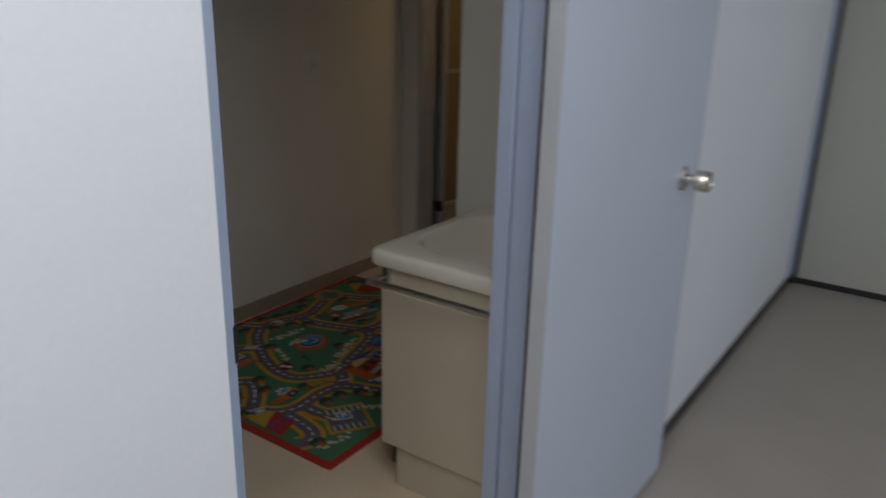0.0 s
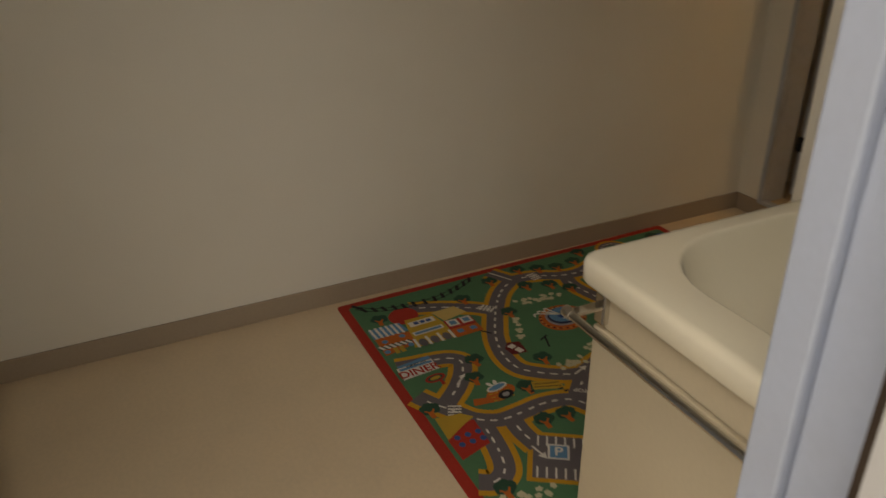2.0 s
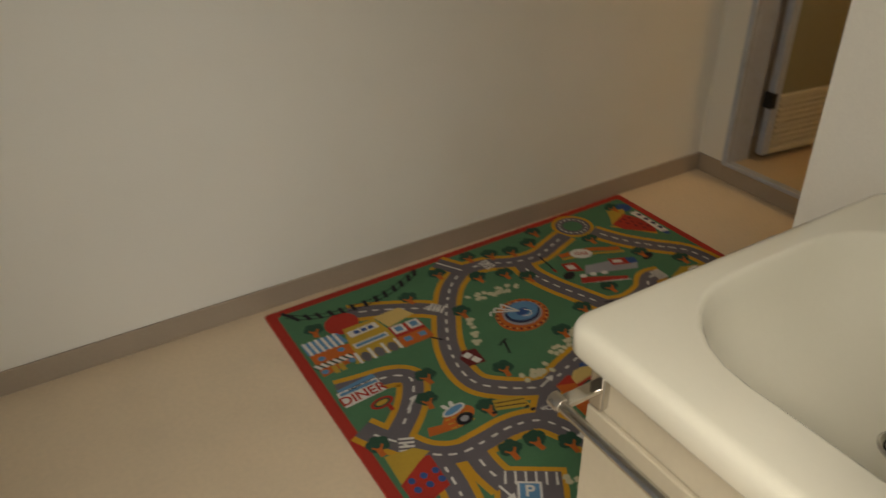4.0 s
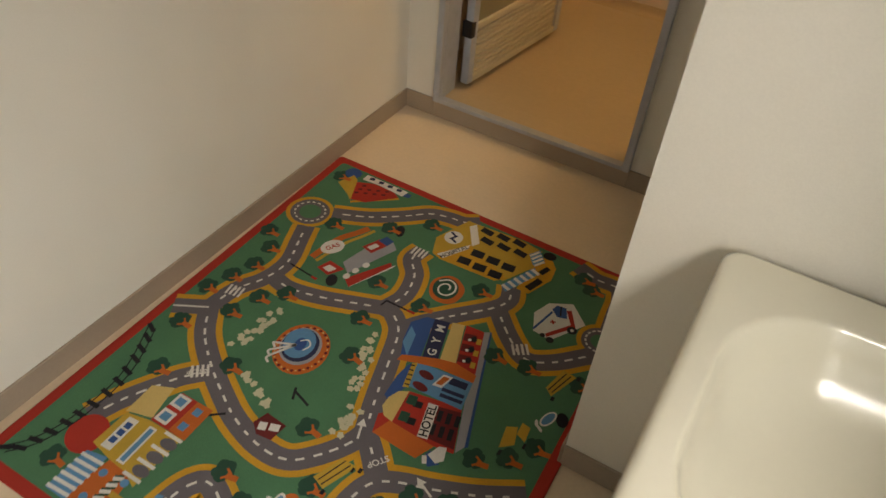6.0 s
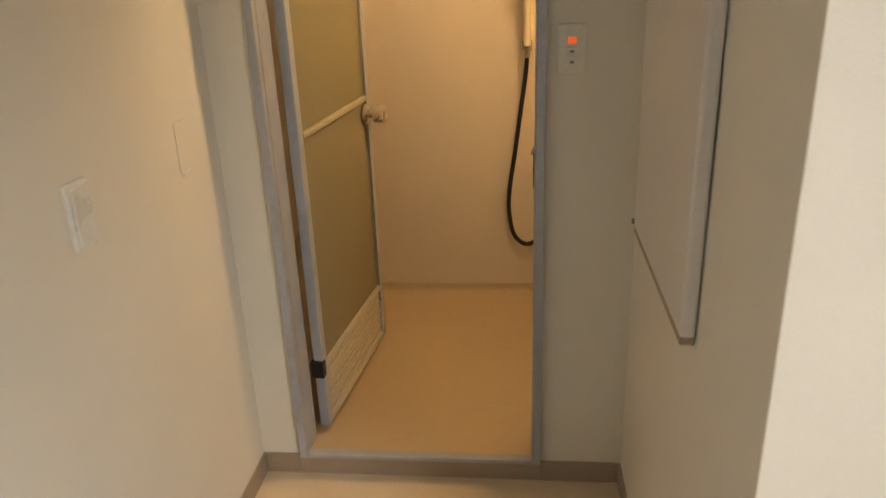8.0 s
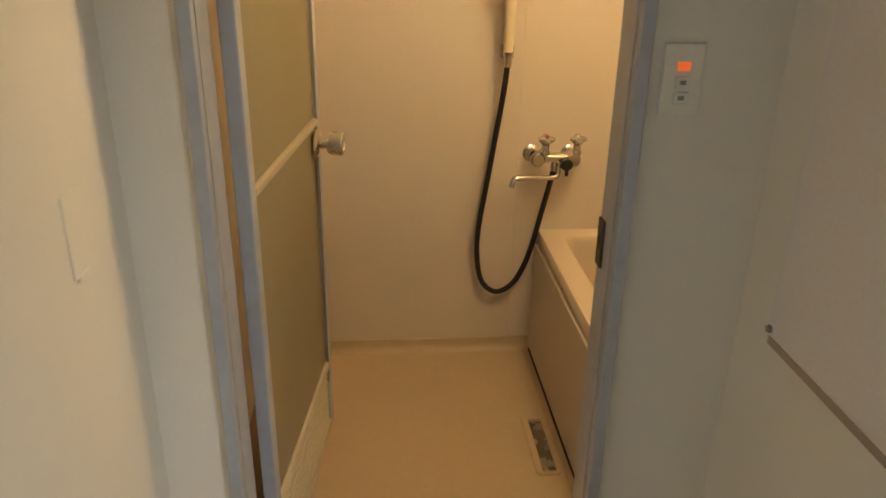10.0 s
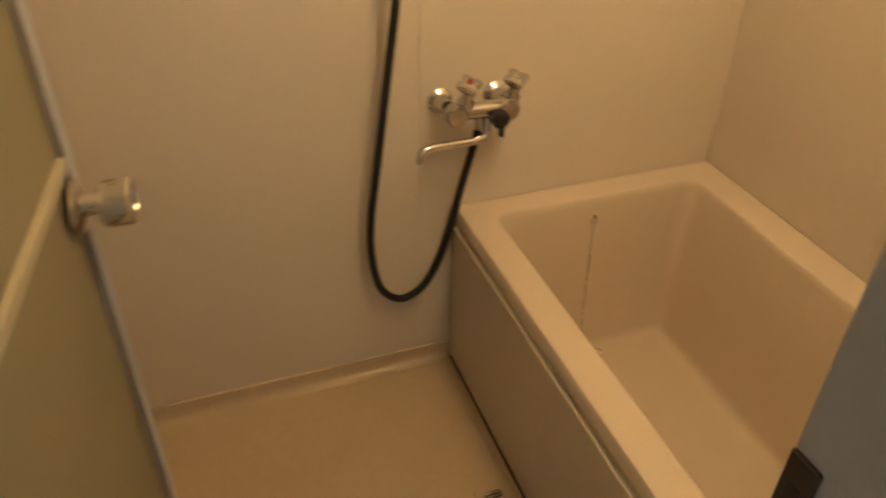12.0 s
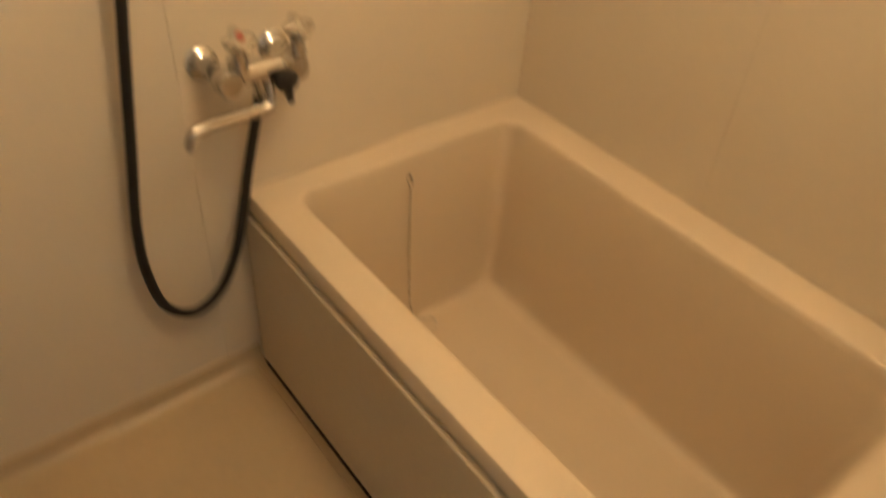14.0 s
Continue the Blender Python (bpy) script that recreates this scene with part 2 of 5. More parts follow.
structure("wall_corridor_end", boxes((X_OUT, 4.9, 2.62, 2.75, 0, ROOM_H)), OLIVE_PAINT, "dull olive-beige wall at the corridor's end", "wall")
structure("wall_corridor_south", boxes((X_OUT, 4.9, -3.45, -3.3, 0, ROOM_H)), CORR_PAINT, "plain white wall", "wall")
structure("wall_corridor_east", boxes((4.7, 4.9, -3.3, -1.90, 0, ROOM_H), (4.7, 4.9, -0.5, 0.58, 0, ROOM_H), (4.7, 4.9, 2.12, 2.62, 0, ROOM_H), (4.7, 4.9, -1.90, -0.5, 0, 0.8), (4.7, 4.9, -1.90, -0.5, 2.1, ROOM_H), (4.7, 4.9, 0.58, 2.12, 0, 0.8), (4.7, 4.9, 0.58, 2.12, 2.1, ROOM_H)), CORR_PAINT, "plain white wall with two assumed window openings", "wall")

# bath shell
structure("floor_bath", boxes((-0.1, X_BATH + 0.1, Y_BATH, Y_FAR + 0.1, -0.08, Z_BATH)), BATH_FLOOR, "tan moulded bath floor, faintly stained", "floor")
structure("wall_bath_far", boxes((-0.1, 0.8393, Y_FAR, Y_FAR + 0.1, Z_BATH, 2.12), (0.8397, X_BATH + 0.1, Y_FAR, Y_FAR + 0.1, Z_BATH, 2.12), bevel=0.0008), BATH_WALL, "cream bath wall panels with a fine joint", "wall")
structure("wall_bath_east", boxes((X_BATH, X_BATH + 0.1, Y_BATH, 2.3128, Z_BATH, 2.12), (X_BATH, X_BATH + 0.1, 2.3132, Y_FAR, Z_BATH, 2.12), bevel=0.0008), BATH_WALL, "cream bath wall panels beside the tub", "wall")
structure("wall_bath_west", boxes((-0.1, 0.0, Y_BATH, Y_FAR, Z_BATH, 2.12)), BATH_WALL, "cream bath wall panel", "wall")
structure("wall_bath_near", boxes((0.0, FX0 - 0.002, Y_BATH, Y_BATH + 0.006, Z_BATH, 2.12), (FX1 + 0.034, X_BATH, Y_BATH, Y_BATH + 0.006, Z_BATH, 2.12), (FX0 - 0.002, FX1 + 0.002, Y_BATH, Y_BATH + 0.006, FRAME_TOP + 0.002, 2.12)), BATH_WALL, "cream bath wall panel round the doorway", "wall")
structure("ceiling_bath", boxes((-0.1, X_BATH + 0.1, Y_BATH, Y_FAR + 0.1, 2.12, 2.2)), BATH_WALL, "cream bath ceiling panel", "ceiling")


def cove(x0, x1, y, z0, h, d, mat, name, label):
    """A skirting with a coved foot along the far bath wall."""
    bm = bmesh.new()
    prof = [(0, h), (-d * 0.35, h - 0.002), (-d * 0.45, h * 0.55), (-d * 0.6, h * 0.25), (-d * 1.2, 0.0035), (-d * 2.2, 0.0), (0, -0.002)]
    rows = [[bm.verts.new((x, y + a, z0 + b)) for a, b in prof] for x in (x0, x1)]
    for k in range(len(prof) - 1):
        bm.faces.new((rows[0][k], rows[0][k + 1], rows[1][k + 1], rows[1][k]))
    return structure(name, bm, mat, label, "skirting", smooth=True)


cove(0.0, 0.912, Y_FAR, Z_BATH + 0.001, 0.044, 0.014, BATH_FLOOR, "skirting_bath", "tan coved skirting of the bath floor pan")

SK_H, SK_D = 0.066, 0.007
structure("baseboard_west", boxes((0.0, SK_D, -1.7, Y_END, 0, SK_H), bevel=0.002), SKIRTING, "beige-brown vinyl baseboard", "baseboard")
structure("baseboard_end", boxes((SK_D, FX0 + 0.0, Y_END - SK_D, Y_END, 0, SK_H), (FX1, X_PASS - SK_D, Y_END - SK_D, Y_END, 0, SK_H), (FX0, FX1, Y_END - SK_D, Y_END, 0, SK_H - 0.001), bevel=0.002), SKIRTING, "beige-brown vinyl baseboard under the bath door", "baseboard")
structure("baseboard_pier", boxes((X_PASS - SK_D, X_PASS, Y_PIER - SK_D, Y_END, 0, SK_H), (X_PASS, 1.66, Y_PIER - SK_D, Y_PIER, 0, SK_H - 0.001), bevel=0.002), SKIRTING, "beige-brown vinyl baseboard round the pier", "baseboard")
structure("baseboard_south", boxes((0.64, 0.735, Y_SOUTH, Y_SOUTH + SK_D, 0, SK_H), (0.64 - SK_D, 0.64, -1.7, Y_SOUTH + SK_D, 0, SK_H), bevel=0.002), SKIRTING, "beige-brown vinyl baseboard", "baseboard")
structure("baseboard_corridor", boxes((X_OUT, X_OUT + 0.008, -3.3, DOOR_Y0 - 0.055, 0, 0.055), (X_OUT, X_OUT + 0.004, DOOR_Y1 + 0.055, 2.61, 0, 0.055), bevel=0.001), DARK_SKIRTING, "dark brown corridor baseboard", "baseboard")
structure("baseboard_corridor_end", boxes((X_OUT + 0.03, 4.7, 2.611, 2.62, 0, 0.030), bevel=0.001), DARK_SKIRTING, "dark brown baseboard at the corridor's end", "baseboard")
structure("trim_corridor_corner", boxes((X_OUT, X_OUT + 0.028, 2.596, 2.62, 0.0, ROOM_H), bevel=0.002), DARK_SKIRTING, "dark vertical corner trim", "trim")
structure("trim_corridor_strip", boxes((X_OUT, X_OUT + 0.012, 2.50, 2.596, 0.055, ROOM_H), bevel=0.002), FRAME_PAINT, "grey strip beside the dark corner trim", "trim")
structure("threshold_entry", boxes((X_IN, X_OUT, DOOR_Y0, DOOR_Y1, 0.0, 0.006), bevel=0.002), SKIRTING, "low beige threshold in the doorway", "threshold")


# ---- doors ----
def knob(bm, origin, direction, s=1.0):
    """Cylindrical door knob with its rose."""
    lathe(bm, [(0.0, 0.0), (0.031 * s, 0.0), (0.031 * s, 0.004), (0.026 * s, 0.009), (0.013 * s, 0.012), (0.011 * s, 0.024), (0.0125 * s, 0.030), (0.0215 * s, 0.0305), (0.0255 * s, 0.036), (0.0262 * s, 0.0365), (0.0266 * s, 0.065), (0.0250 * s, 0.067), (0.0205 * s, 0.0675), (0.0195 * s, 0.0645), (0.0, 0.064)], origin, direction, 28)
    return bm


def entry_door():
    fr = thing("door_frame", 1.73, DOOR_Y1, 0, "blue-grey painted door frame of the washroom", "door frame")
    x0, x1 = X_IN - 0.008, X_IN + 0.062
    for side, y, s in (("hinge", DOOR_Y1, 1), ("latch", DOOR_Y0, -1)):
        # three steps of the jamb: inner reveal, stop and rebate
        a, b = sorted((y, y + s * 0.0475))
        front = X_OUT - 0.003 if side == "hinge" else x1
        c, d = sorted((y - s * 0.010, y + s * 0.0475))
        part("jamb", boxes((x0, X_IN + 0.026, c, d, 0, DOOR_H + 0.047), bevel=0.003), FRAME_PAINT, fr)
        part("rebate", boxes((X_IN + 0.0265, front, a, b, 0, DOOR_H + 0.047), bevel=0.003), FRAME_PAINT, fr)
    part("head", boxes((x0, x1, DOOR_Y0 + 0.0105, DOOR_Y1 - 0.0105, DOOR_H - 0.005, DOOR_H + 0.047), bevel=0.002), FRAME_PAINT, fr)
    part("strike_plate", boxes((x1 - 0.014, x1 + 0.001, DOOR_Y0 - 0.004, DOOR_Y0 + 0.0012, 0.900, 0.948), bevel=0.0006), DARK_METAL, fr, "tarnished steel strike plate")
    d = thing("door_1", 1.82, 0.2, 0, "pale blue-white flush washroom door, swung flat open against the corridor wall", "door")
    m = Matrix.Translation((X_OUT + 0.005, -0.205, 0)) @ Matrix.Rotation(radians(-1.0), 4, "Z")

    def placed(bm):
        bmesh.ops.transform(bm, matrix=m, verts=bm.verts)
        return bm

    w, t = 0.790, 0.033
    leaf = part("leaf", placed(boxes((0.001, t - 0.001, 0.002, w - 0.002, 0.012, DOOR_H - 0.012), bevel=0.0015)), DOOR_PAINT, d)
    part("hinge_edge", placed(boxes((0.0, t, 0.0, 0.002, 0.012, DOOR_H - 0.012))), DOOR_EDGE, d, "bare grey door edge")
    part("latch_edge", placed(boxes((0.0, t, w - 0.002, w, 0.012, DOOR_H - 0.012))), DOOR_EDGE, d, "bare grey door edge")
    # black strip paints the shade in the gap between frame and leaf
    part("hinge_gap_shade", placed(boxes((-0.0075, -0.0005, 0.003, 0.020, 0.012, DOOR_H - 0.012))), SEAL_AND_GAP, d, "black strip coloured as the shade in the hinge gap")
    part("knob", placed(knob(bmesh.new(), (t - 0.001, w - 0.105, 0.912), (1, 0, 0))), STEEL, d, "satin steel cylindrical knob", True)
    for z in (0.20, 1.78):
        part("hinge", placed(lathe(bmesh.new(), [(0.0, 0), (0.007, 0), (0.007, 0.09), (0.0, 0.09)], (0.004, -0.008, z), (0, 0, 1), 14)), STEEL, d, "steel butt hinge", True)


entry_door()


def toilet_door():
    d = thing("door_2", 1.12, Y_SOUTH, 0, "pale flush door with a steel knob in the washroom's end wall", "door")
    part("leaf", boxes((0.775, 1.465, Y_SOUTH - 0.030, Y_SOUTH + 0.006, 0.01, 1.965), bevel=0.0015), DOOR_PAINT, d)
    part("frame", boxes((0.74, 0.773, Y_SOUTH - 0.10, Y_SOUTH + 0.008, 0, 2.0), (1.467, 1.50, Y_SOUTH - 0.10, Y_SOUTH + 0.008, 0, 2.0), (0.773, 1.467, Y_SOUTH - 0.10, Y_SOUTH + 0.008, 1.967, 2.0), bevel=0.002), FRAME_PAINT, d)
    part("knob", knob(bmesh.new(), (1.415, Y_SOUTH + 0.005, 0.905), (0, 1, 0)), STEEL, d, "satin steel cylindrical knob", True)


toilet_door()


def bath_door_frame():
    f = thing("bath_door_frame", 0.46, 1.71, 0.066, "grey anodised aluminium frame of the bath door", "door frame")
    y0, y1 = Y_END - 0.024, Y_BATH + 0.010
    for a, b, s in ((FX0, FX0 + 0.022, 1), (FX1 - 0.022, FX1, -1)):
        part("stile", boxes((a, b, y0, y1 if s > 0 else Y_BATH - 0.004, 0.066, FRAME_TOP), bevel=0.002), ALU, f)
        c, e = (b, b + 0.002) if s > 0 else (a - 0.003, a)
        part("stop_bead", boxes((c, e, y0 + 0.022, y0 + 0.040, 0.086, FRAME_TOP - 0.03), bevel=0.0015), ALU, f)
    part("head", boxes((FX0 + 0.022, FX1 - 0.022, y0, y1, FRAME_TOP - 0.03, FRAME_TOP), bevel=0.002), ALU, f)
    part("sill", boxes((FX0 + 0.022, FX1 - 0.022, y0, y0 + 0.030, 0.066, 0.081), bevel=0.003), ALU, f, "grey aluminium door sill")
    part("sill_plate", boxes((FX0 + 0.022, FX1 - 0.022, y0 + 0.0305, y1, 0.0662, 0.072), bevel=0.002), BATH_FLOOR, f, "tan inner sill plate")
    part("strike", boxes((FX1 - 0.0265, FX1 - 0.021, Y_BATH - 0.036, Y_BATH - 0.005, 0.868, 0.958), bevel=0.002), STRIKE, f, "dark brown strike box")
    # thin dark patch imitates the shade inside the strike's hole
    part("slot_shade_patch", boxes((FX1 - 0.0271, FX1 - 0.0263, Y_BATH - 0.027, Y_BATH - 0.014, 0.902, 0.928)), SEAL_AND_GAP, f)
    return f


bath_door_frame()


def bath_door():
    """The leaf, hinged on the frame and standing open into the bath."""
    d = thing("bath_door", 0.163, 1.775, Z_BATH, "olive resin-panelled bath door in an aluminium frame, standing open", "door")
    m = Matrix.Translation((0.179, 1.776, 0)) @ Matrix.Rotation(radians(-6.9), 4, "Z")

    def placed(bm):
        bmesh.ops.transform(bm, matrix=m, verts=bm.verts)
        return bm

    w, t, z0, z1 = 0.612, 0.030, 0.090, FRAME_TOP - 0.04
    part("hinge_stile", placed(boxes((-t, 0, 0, 0.032, z0, z1), bevel=0.003)), ALU, d)
    part("latch_stile", placed(boxes((-t, 0, w - 0.032, w, z0, z1), bevel=0.003)), ALU, d)
    part("top_rail", placed(boxes((-t, 0, 0.032, w - 0.032, z1 - 0.035, z1), bevel=0.003)), ALU, d)
    part("mid_rail", placed(boxes((-t, 0.001, 0.032, w - 0.032, 0.977, 0.996), bevel=0.004)), MID_RAIL, d, "dull olive-cream middle rail")
    part("vent_rail", placed(boxes((-t, 0.001, 0.032, w - 0.032, 0.283, 0.305), bevel=0.004)), DOOR_RAIL, d, "cream lower rail")
    part("bottom_rail", placed(boxes((-t, 0, 0.032, w - 0.032, z0, 0.112), bevel=0.003)), DOOR_RAIL, d, "cream bottom rail")
    part("upper_panel", placed(boxes((-0.018, -0.008, 0.030, w - 0.030, 0.997, z1 - 0.03))), DOOR_PANEL, d, "olive translucent resin panel")
    part("lower_panel", placed(boxes((-0.018, -0.008, 0.030, w - 0.030, 0.300, 0.977))), DOOR_PANEL, d, "olive translucent resin panel")
    part("vent_panel", placed(boxes((-0.020, -0.012, 0.030, w - 0.030, 0.108, 0.287))), DOOR_RAIL, d)
    for k in range(8):
        z = 0.122 + k * 0.020
        part("louvre", placed(boxes((-0.0125, -0.003, 0.045, w - 0.045, z, z + 0.009), bevel=0.002)), DOOR_RAIL, d)
    part("gasket", placed(boxes((-0.006, 0.0008, w - 0.0345, w - 0.033, 0.24, z1 - 0.035))), BOARD_EDGE, d)
    part("knob", placed(knob(bmesh.new(), (-0.001, w - 0.050, 0.937), (1, 0, 0), 1.10)), STEEL, d, "satin steel cylindrical knob", True)
    part("back_knob", placed(knob(bmesh.new(), (-t + 0.001, w - 0.050, 0.937), (-1, 0, 0), 1.10)), STEEL, d, "satin steel cylindrical knob", True)
    for z in (0.262, 1.62):
        part("hinge", placed(boxes((-0.036, 0.002, -0.010, 0.016, z, z + 0.055), bevel=0.003)), DARK_METAL, d, "dark metal hinge block")


bath_door()


# ---- washbasin ----
def vanity():
    v = thing("vanity_cabinet", 1.44, 0.33, 0, "beige laminate vanity cabinet under the basin", "cabinet")
    part("body", boxes((1.198, 1.668, 0.072, 0.640, 0.130, 0.560), bevel=0.0015), VANITY_EDGE, v)
    part("side_panel", boxes((1.198, 1.214, 0.072, 0.640, 0.5605, 0.6632)), VANITY_EDGE, v)
    part("side_panel", boxes((1.652, 1.668, 0.072, 0.640, 0.5605, 0.6632)), VANITY_EDGE, v)
    part("front_rail", boxes((1.214, 1.668, 0.055, 0.0715, 0.600, 0.6630), bevel=0.0012), VANITY, v)
    part("door", boxes((1.214, 1.668, 0.050, 0.0715, 0.136, 0.597), bevel=0.002), VANITY, v, "plain beige cabinet door")
    part("toe_kick", boxes((1.254, 1.668, 0.067, 0.630, 0.0, 0.1295), bevel=0.001), VANITY, v)
    part("foot_strip", boxes((1.244, 1.254, 0.062, 0.072, 0.075, 0.130)), SEAL_AND_GAP, v)
    part("hook", tube(bmesh.new(), [(1.198, 0.592, 0.452), (1.186, 0.592, 0.456), (1.178, 0.590, 0.448), (1.181, 0.588, 0.438)], 0.0035, 8), STEEL, v, "small steel side hook", True)
    b = thing("washbasin", 1.44, 0.33, 0.68, "glossy ivory washbasin with a deep rounded bowl", "washbasin")
    bm = bmesh.new()
    x0, x1, y0, y1, zt = 1.180, 1.675, 0.034, 0.620, 0.707
    rings = [rrect(x0 + 0.030, x1 - 0.012, y0 + 0.030, y1 - 0.004, 0.030, 0.6635),
             rrect(x0 + 0.004, x1 - 0.004, y0 + 0.004, y1 - 0.002, 0.026, 0.6640),
             rrect(x0, x1, y0, y1, 0.028, 0.670),
             rrect(x0, x1, y0, y1, 0.028, zt - 0.012),
             rrect(x0 + 0.0025, x1 - 0.0025, y0 + 0.0025, y1 - 0.0015, 0.028, zt - 0.005),
             rrect(x0 + 0.008, x1 - 0.008, y0 + 0.008, y1 - 0.005, 0.026, zt - 0.0012),
             rrect(x0 + 0.015, x1 - 0.015, y0 + 0.015, y1 - 0.010, 0.024, zt)]
    bx0, bx1, by0, by1 = 1.222, 1.635, 0.116, 0.540
    for inset, dz, r in ((-0.006, 0.0, 0.143), (-0.003, -0.0004, 0.142), (-0.0005, -0.0022, 0.140), (0.002, -0.007, 0.139), (0.008, -0.028, 0.135), (0.019, -0.058, 0.128), (0.034, -0.084, 0.116), (0.058, -0.106, 0.100), (0.092, -0.122, 0.078), (0.130, -0.131, 0.048), (0.160, -0.135, 0.022)):
        rings.append(rrect(bx0 + inset, bx1 - inset, by0 + inset, by1 - inset * 1.15, r, zt + dz))
    loft(bm, rings)
    part("bowl", bm, PORCELAIN, b, smooth=True)
    part("drain_ring", lathe(bmesh.new(), [(0.0, -0.003), (0.026, -0.003), (0.027, 0.001), (0.024, 0.003), (0.019, 0.001), (0.017, -0.002), (0.0, -0.002)], (1.436, 0.316, zt - 0.1325), (0, 0, 1), 28), CHROME, b, "chrome drain ring", True)
    part("drain_plug", lathe(bmesh.new(), [(0.0, 0.0), (0.0155, 0.0), (0.0155, 0.003), (0.012, 0.006), (0.005, 0.007), (0.0, 0.007)], (1.436, 0.316, zt - 0.1335), (0, 0, 1), 24), RUBBER, b, "black rubber plug", True)
    # small added chrome ring imitates a bright highlight on the bowl's side
    part("glint_ring", lathe(bmesh.new(), [(0.0, 0.0), (0.010, 0.0), (0.011, 0.002), (0.008, 0.003), (0.006, 0.001), (0.0, 0.001)], (1.624, 0.345, zt - 0.055), (-1, 0, 0.25), 20), CHROME, b, "chrome ring standing in for a glint in the bowl", True)
    r = thing("towel_bar", 1.44, -0.03, 0.62, "chrome towel bar on the vanity front", "towel bar")
    part("bar", tube(bmesh.new(), [(1.222, -0.008, 0.640), (1.655, -0.008, 0.640)], 0.0065, 14), CHROME, r, "", True)
    for x in (1.233, 1.640):
        part("bracket", boxes((x - 0.011, x + 0.011, 0.0420, 0.0545, 0.610, 0.6615), bevel=0.003), CHROME, r)
        part("arm", boxes((x - 0.009, x + 0.009, -0.010, 0.050, 0.637, 0.6435), bevel=0.002), CHROME, r)
        part("finial", lathe(bmesh.new(), [(0.0, -0.012), (0.008, -0.012), (0.009, -0.006), (0.009, 0.004), (0.0, 0.005)], (x - 0.008, -0.008, 0.640), (-1, 0, 0), 16), STEEL, r, "", True)


vanity()


# ---- wall fittings ----
def plate_switch(name, y, z, label):
    s = thing(name, 0.0, y, z, label, "switch")
    part("plate", boxes((0.0, 0.009, y - 0.035, y + 0.035, z - 0.060, z + 0.060), bevel=0.003), ROCKER, s)
    part("rocker", boxes((0.009, 0.014, y - 0.026, y + 0.026, z - 0.050, z + 0.050), bevel=0.002), ROCKER, s)


plate_switch("light_switch", 1.036, 1.036, "ivory rocker light switch on the washroom wall")


def blank_plate():
    s = thing("outlet_cover", 0.0, 1.47, 1.045, "slim ivory plastic cover plate on the wall", "cover plate")
    part("cover", boxes((0.0, 0.0035, 1.443, 1.497, 0.988, 1.105), bevel=0.0015), WALLPAPER, s)
    part("lip", boxes((0.0, 0.007, 1.450, 1.490, 0.983, 0.990), bevel=0.0015), PLASTIC, s)


blank_plate()


def bath_switch():
    x, z, y = 0.876, 1.214, Y_END
    s = thing("bath_switch", x, y, z, "ivory wall switch with a glowing orange pilot light", "switch")
    part("plate", boxes((x - 0.033, x + 0.033, y - 0.008, y, z - 0.056, z + 0.056), bevel=0.0025), PLASTIC, s)
    part("pilot", boxes((x - 0.010, x + 0.010, y - 0.0105, y - 0.008, z + 0.014, z + 0.028), bevel=0.001), PILOT, s, "glowing orange pilot light")
    for dz in (-0.004, -0.028):
        k = part("rocker", boxes((x - 0.012, x + 0.012, y - 0.0125, y - 0.008, z + dz - 0.009, z + dz + 0.010), bevel=0.002), ROCKER, s)
        part("rocker_mark", boxes((x - 0.005, x + 0.005, y - 0.0132, y - 0.0126, z + dz - 0.003, z + dz + 0.004)), BOARD_EDGE, k)


bath_switch()


def wall_board():
    b = thing("wall_board", 1.03, 1.27, 0.822, "white board hung just off the passage wall", "board")
    part("panel", boxes((1.016, 1.0415, 0.988, 1.528, 0.836, 1.90), bevel=0.006), BOARD, b)
    # brown colour here carries the shadow along the board's lower edge
    part("shade_lip", boxes((1.018, 1.040, 0.993, 1.522, 0.822, 0.8365), bevel=0.001), SKIRTING, b, "lower edge strip coloured darker for the shade under the board")
    part("corner_clip", lathe(bmesh.new(), [(0.0, 0), (0.007, 0), (0.006, 0.005), (0.0, 0.006)], (1.016, 1.517, 0.850), (-1, 0, 0), 14), BOARD_EDGE, b, "", True)


wall_board()


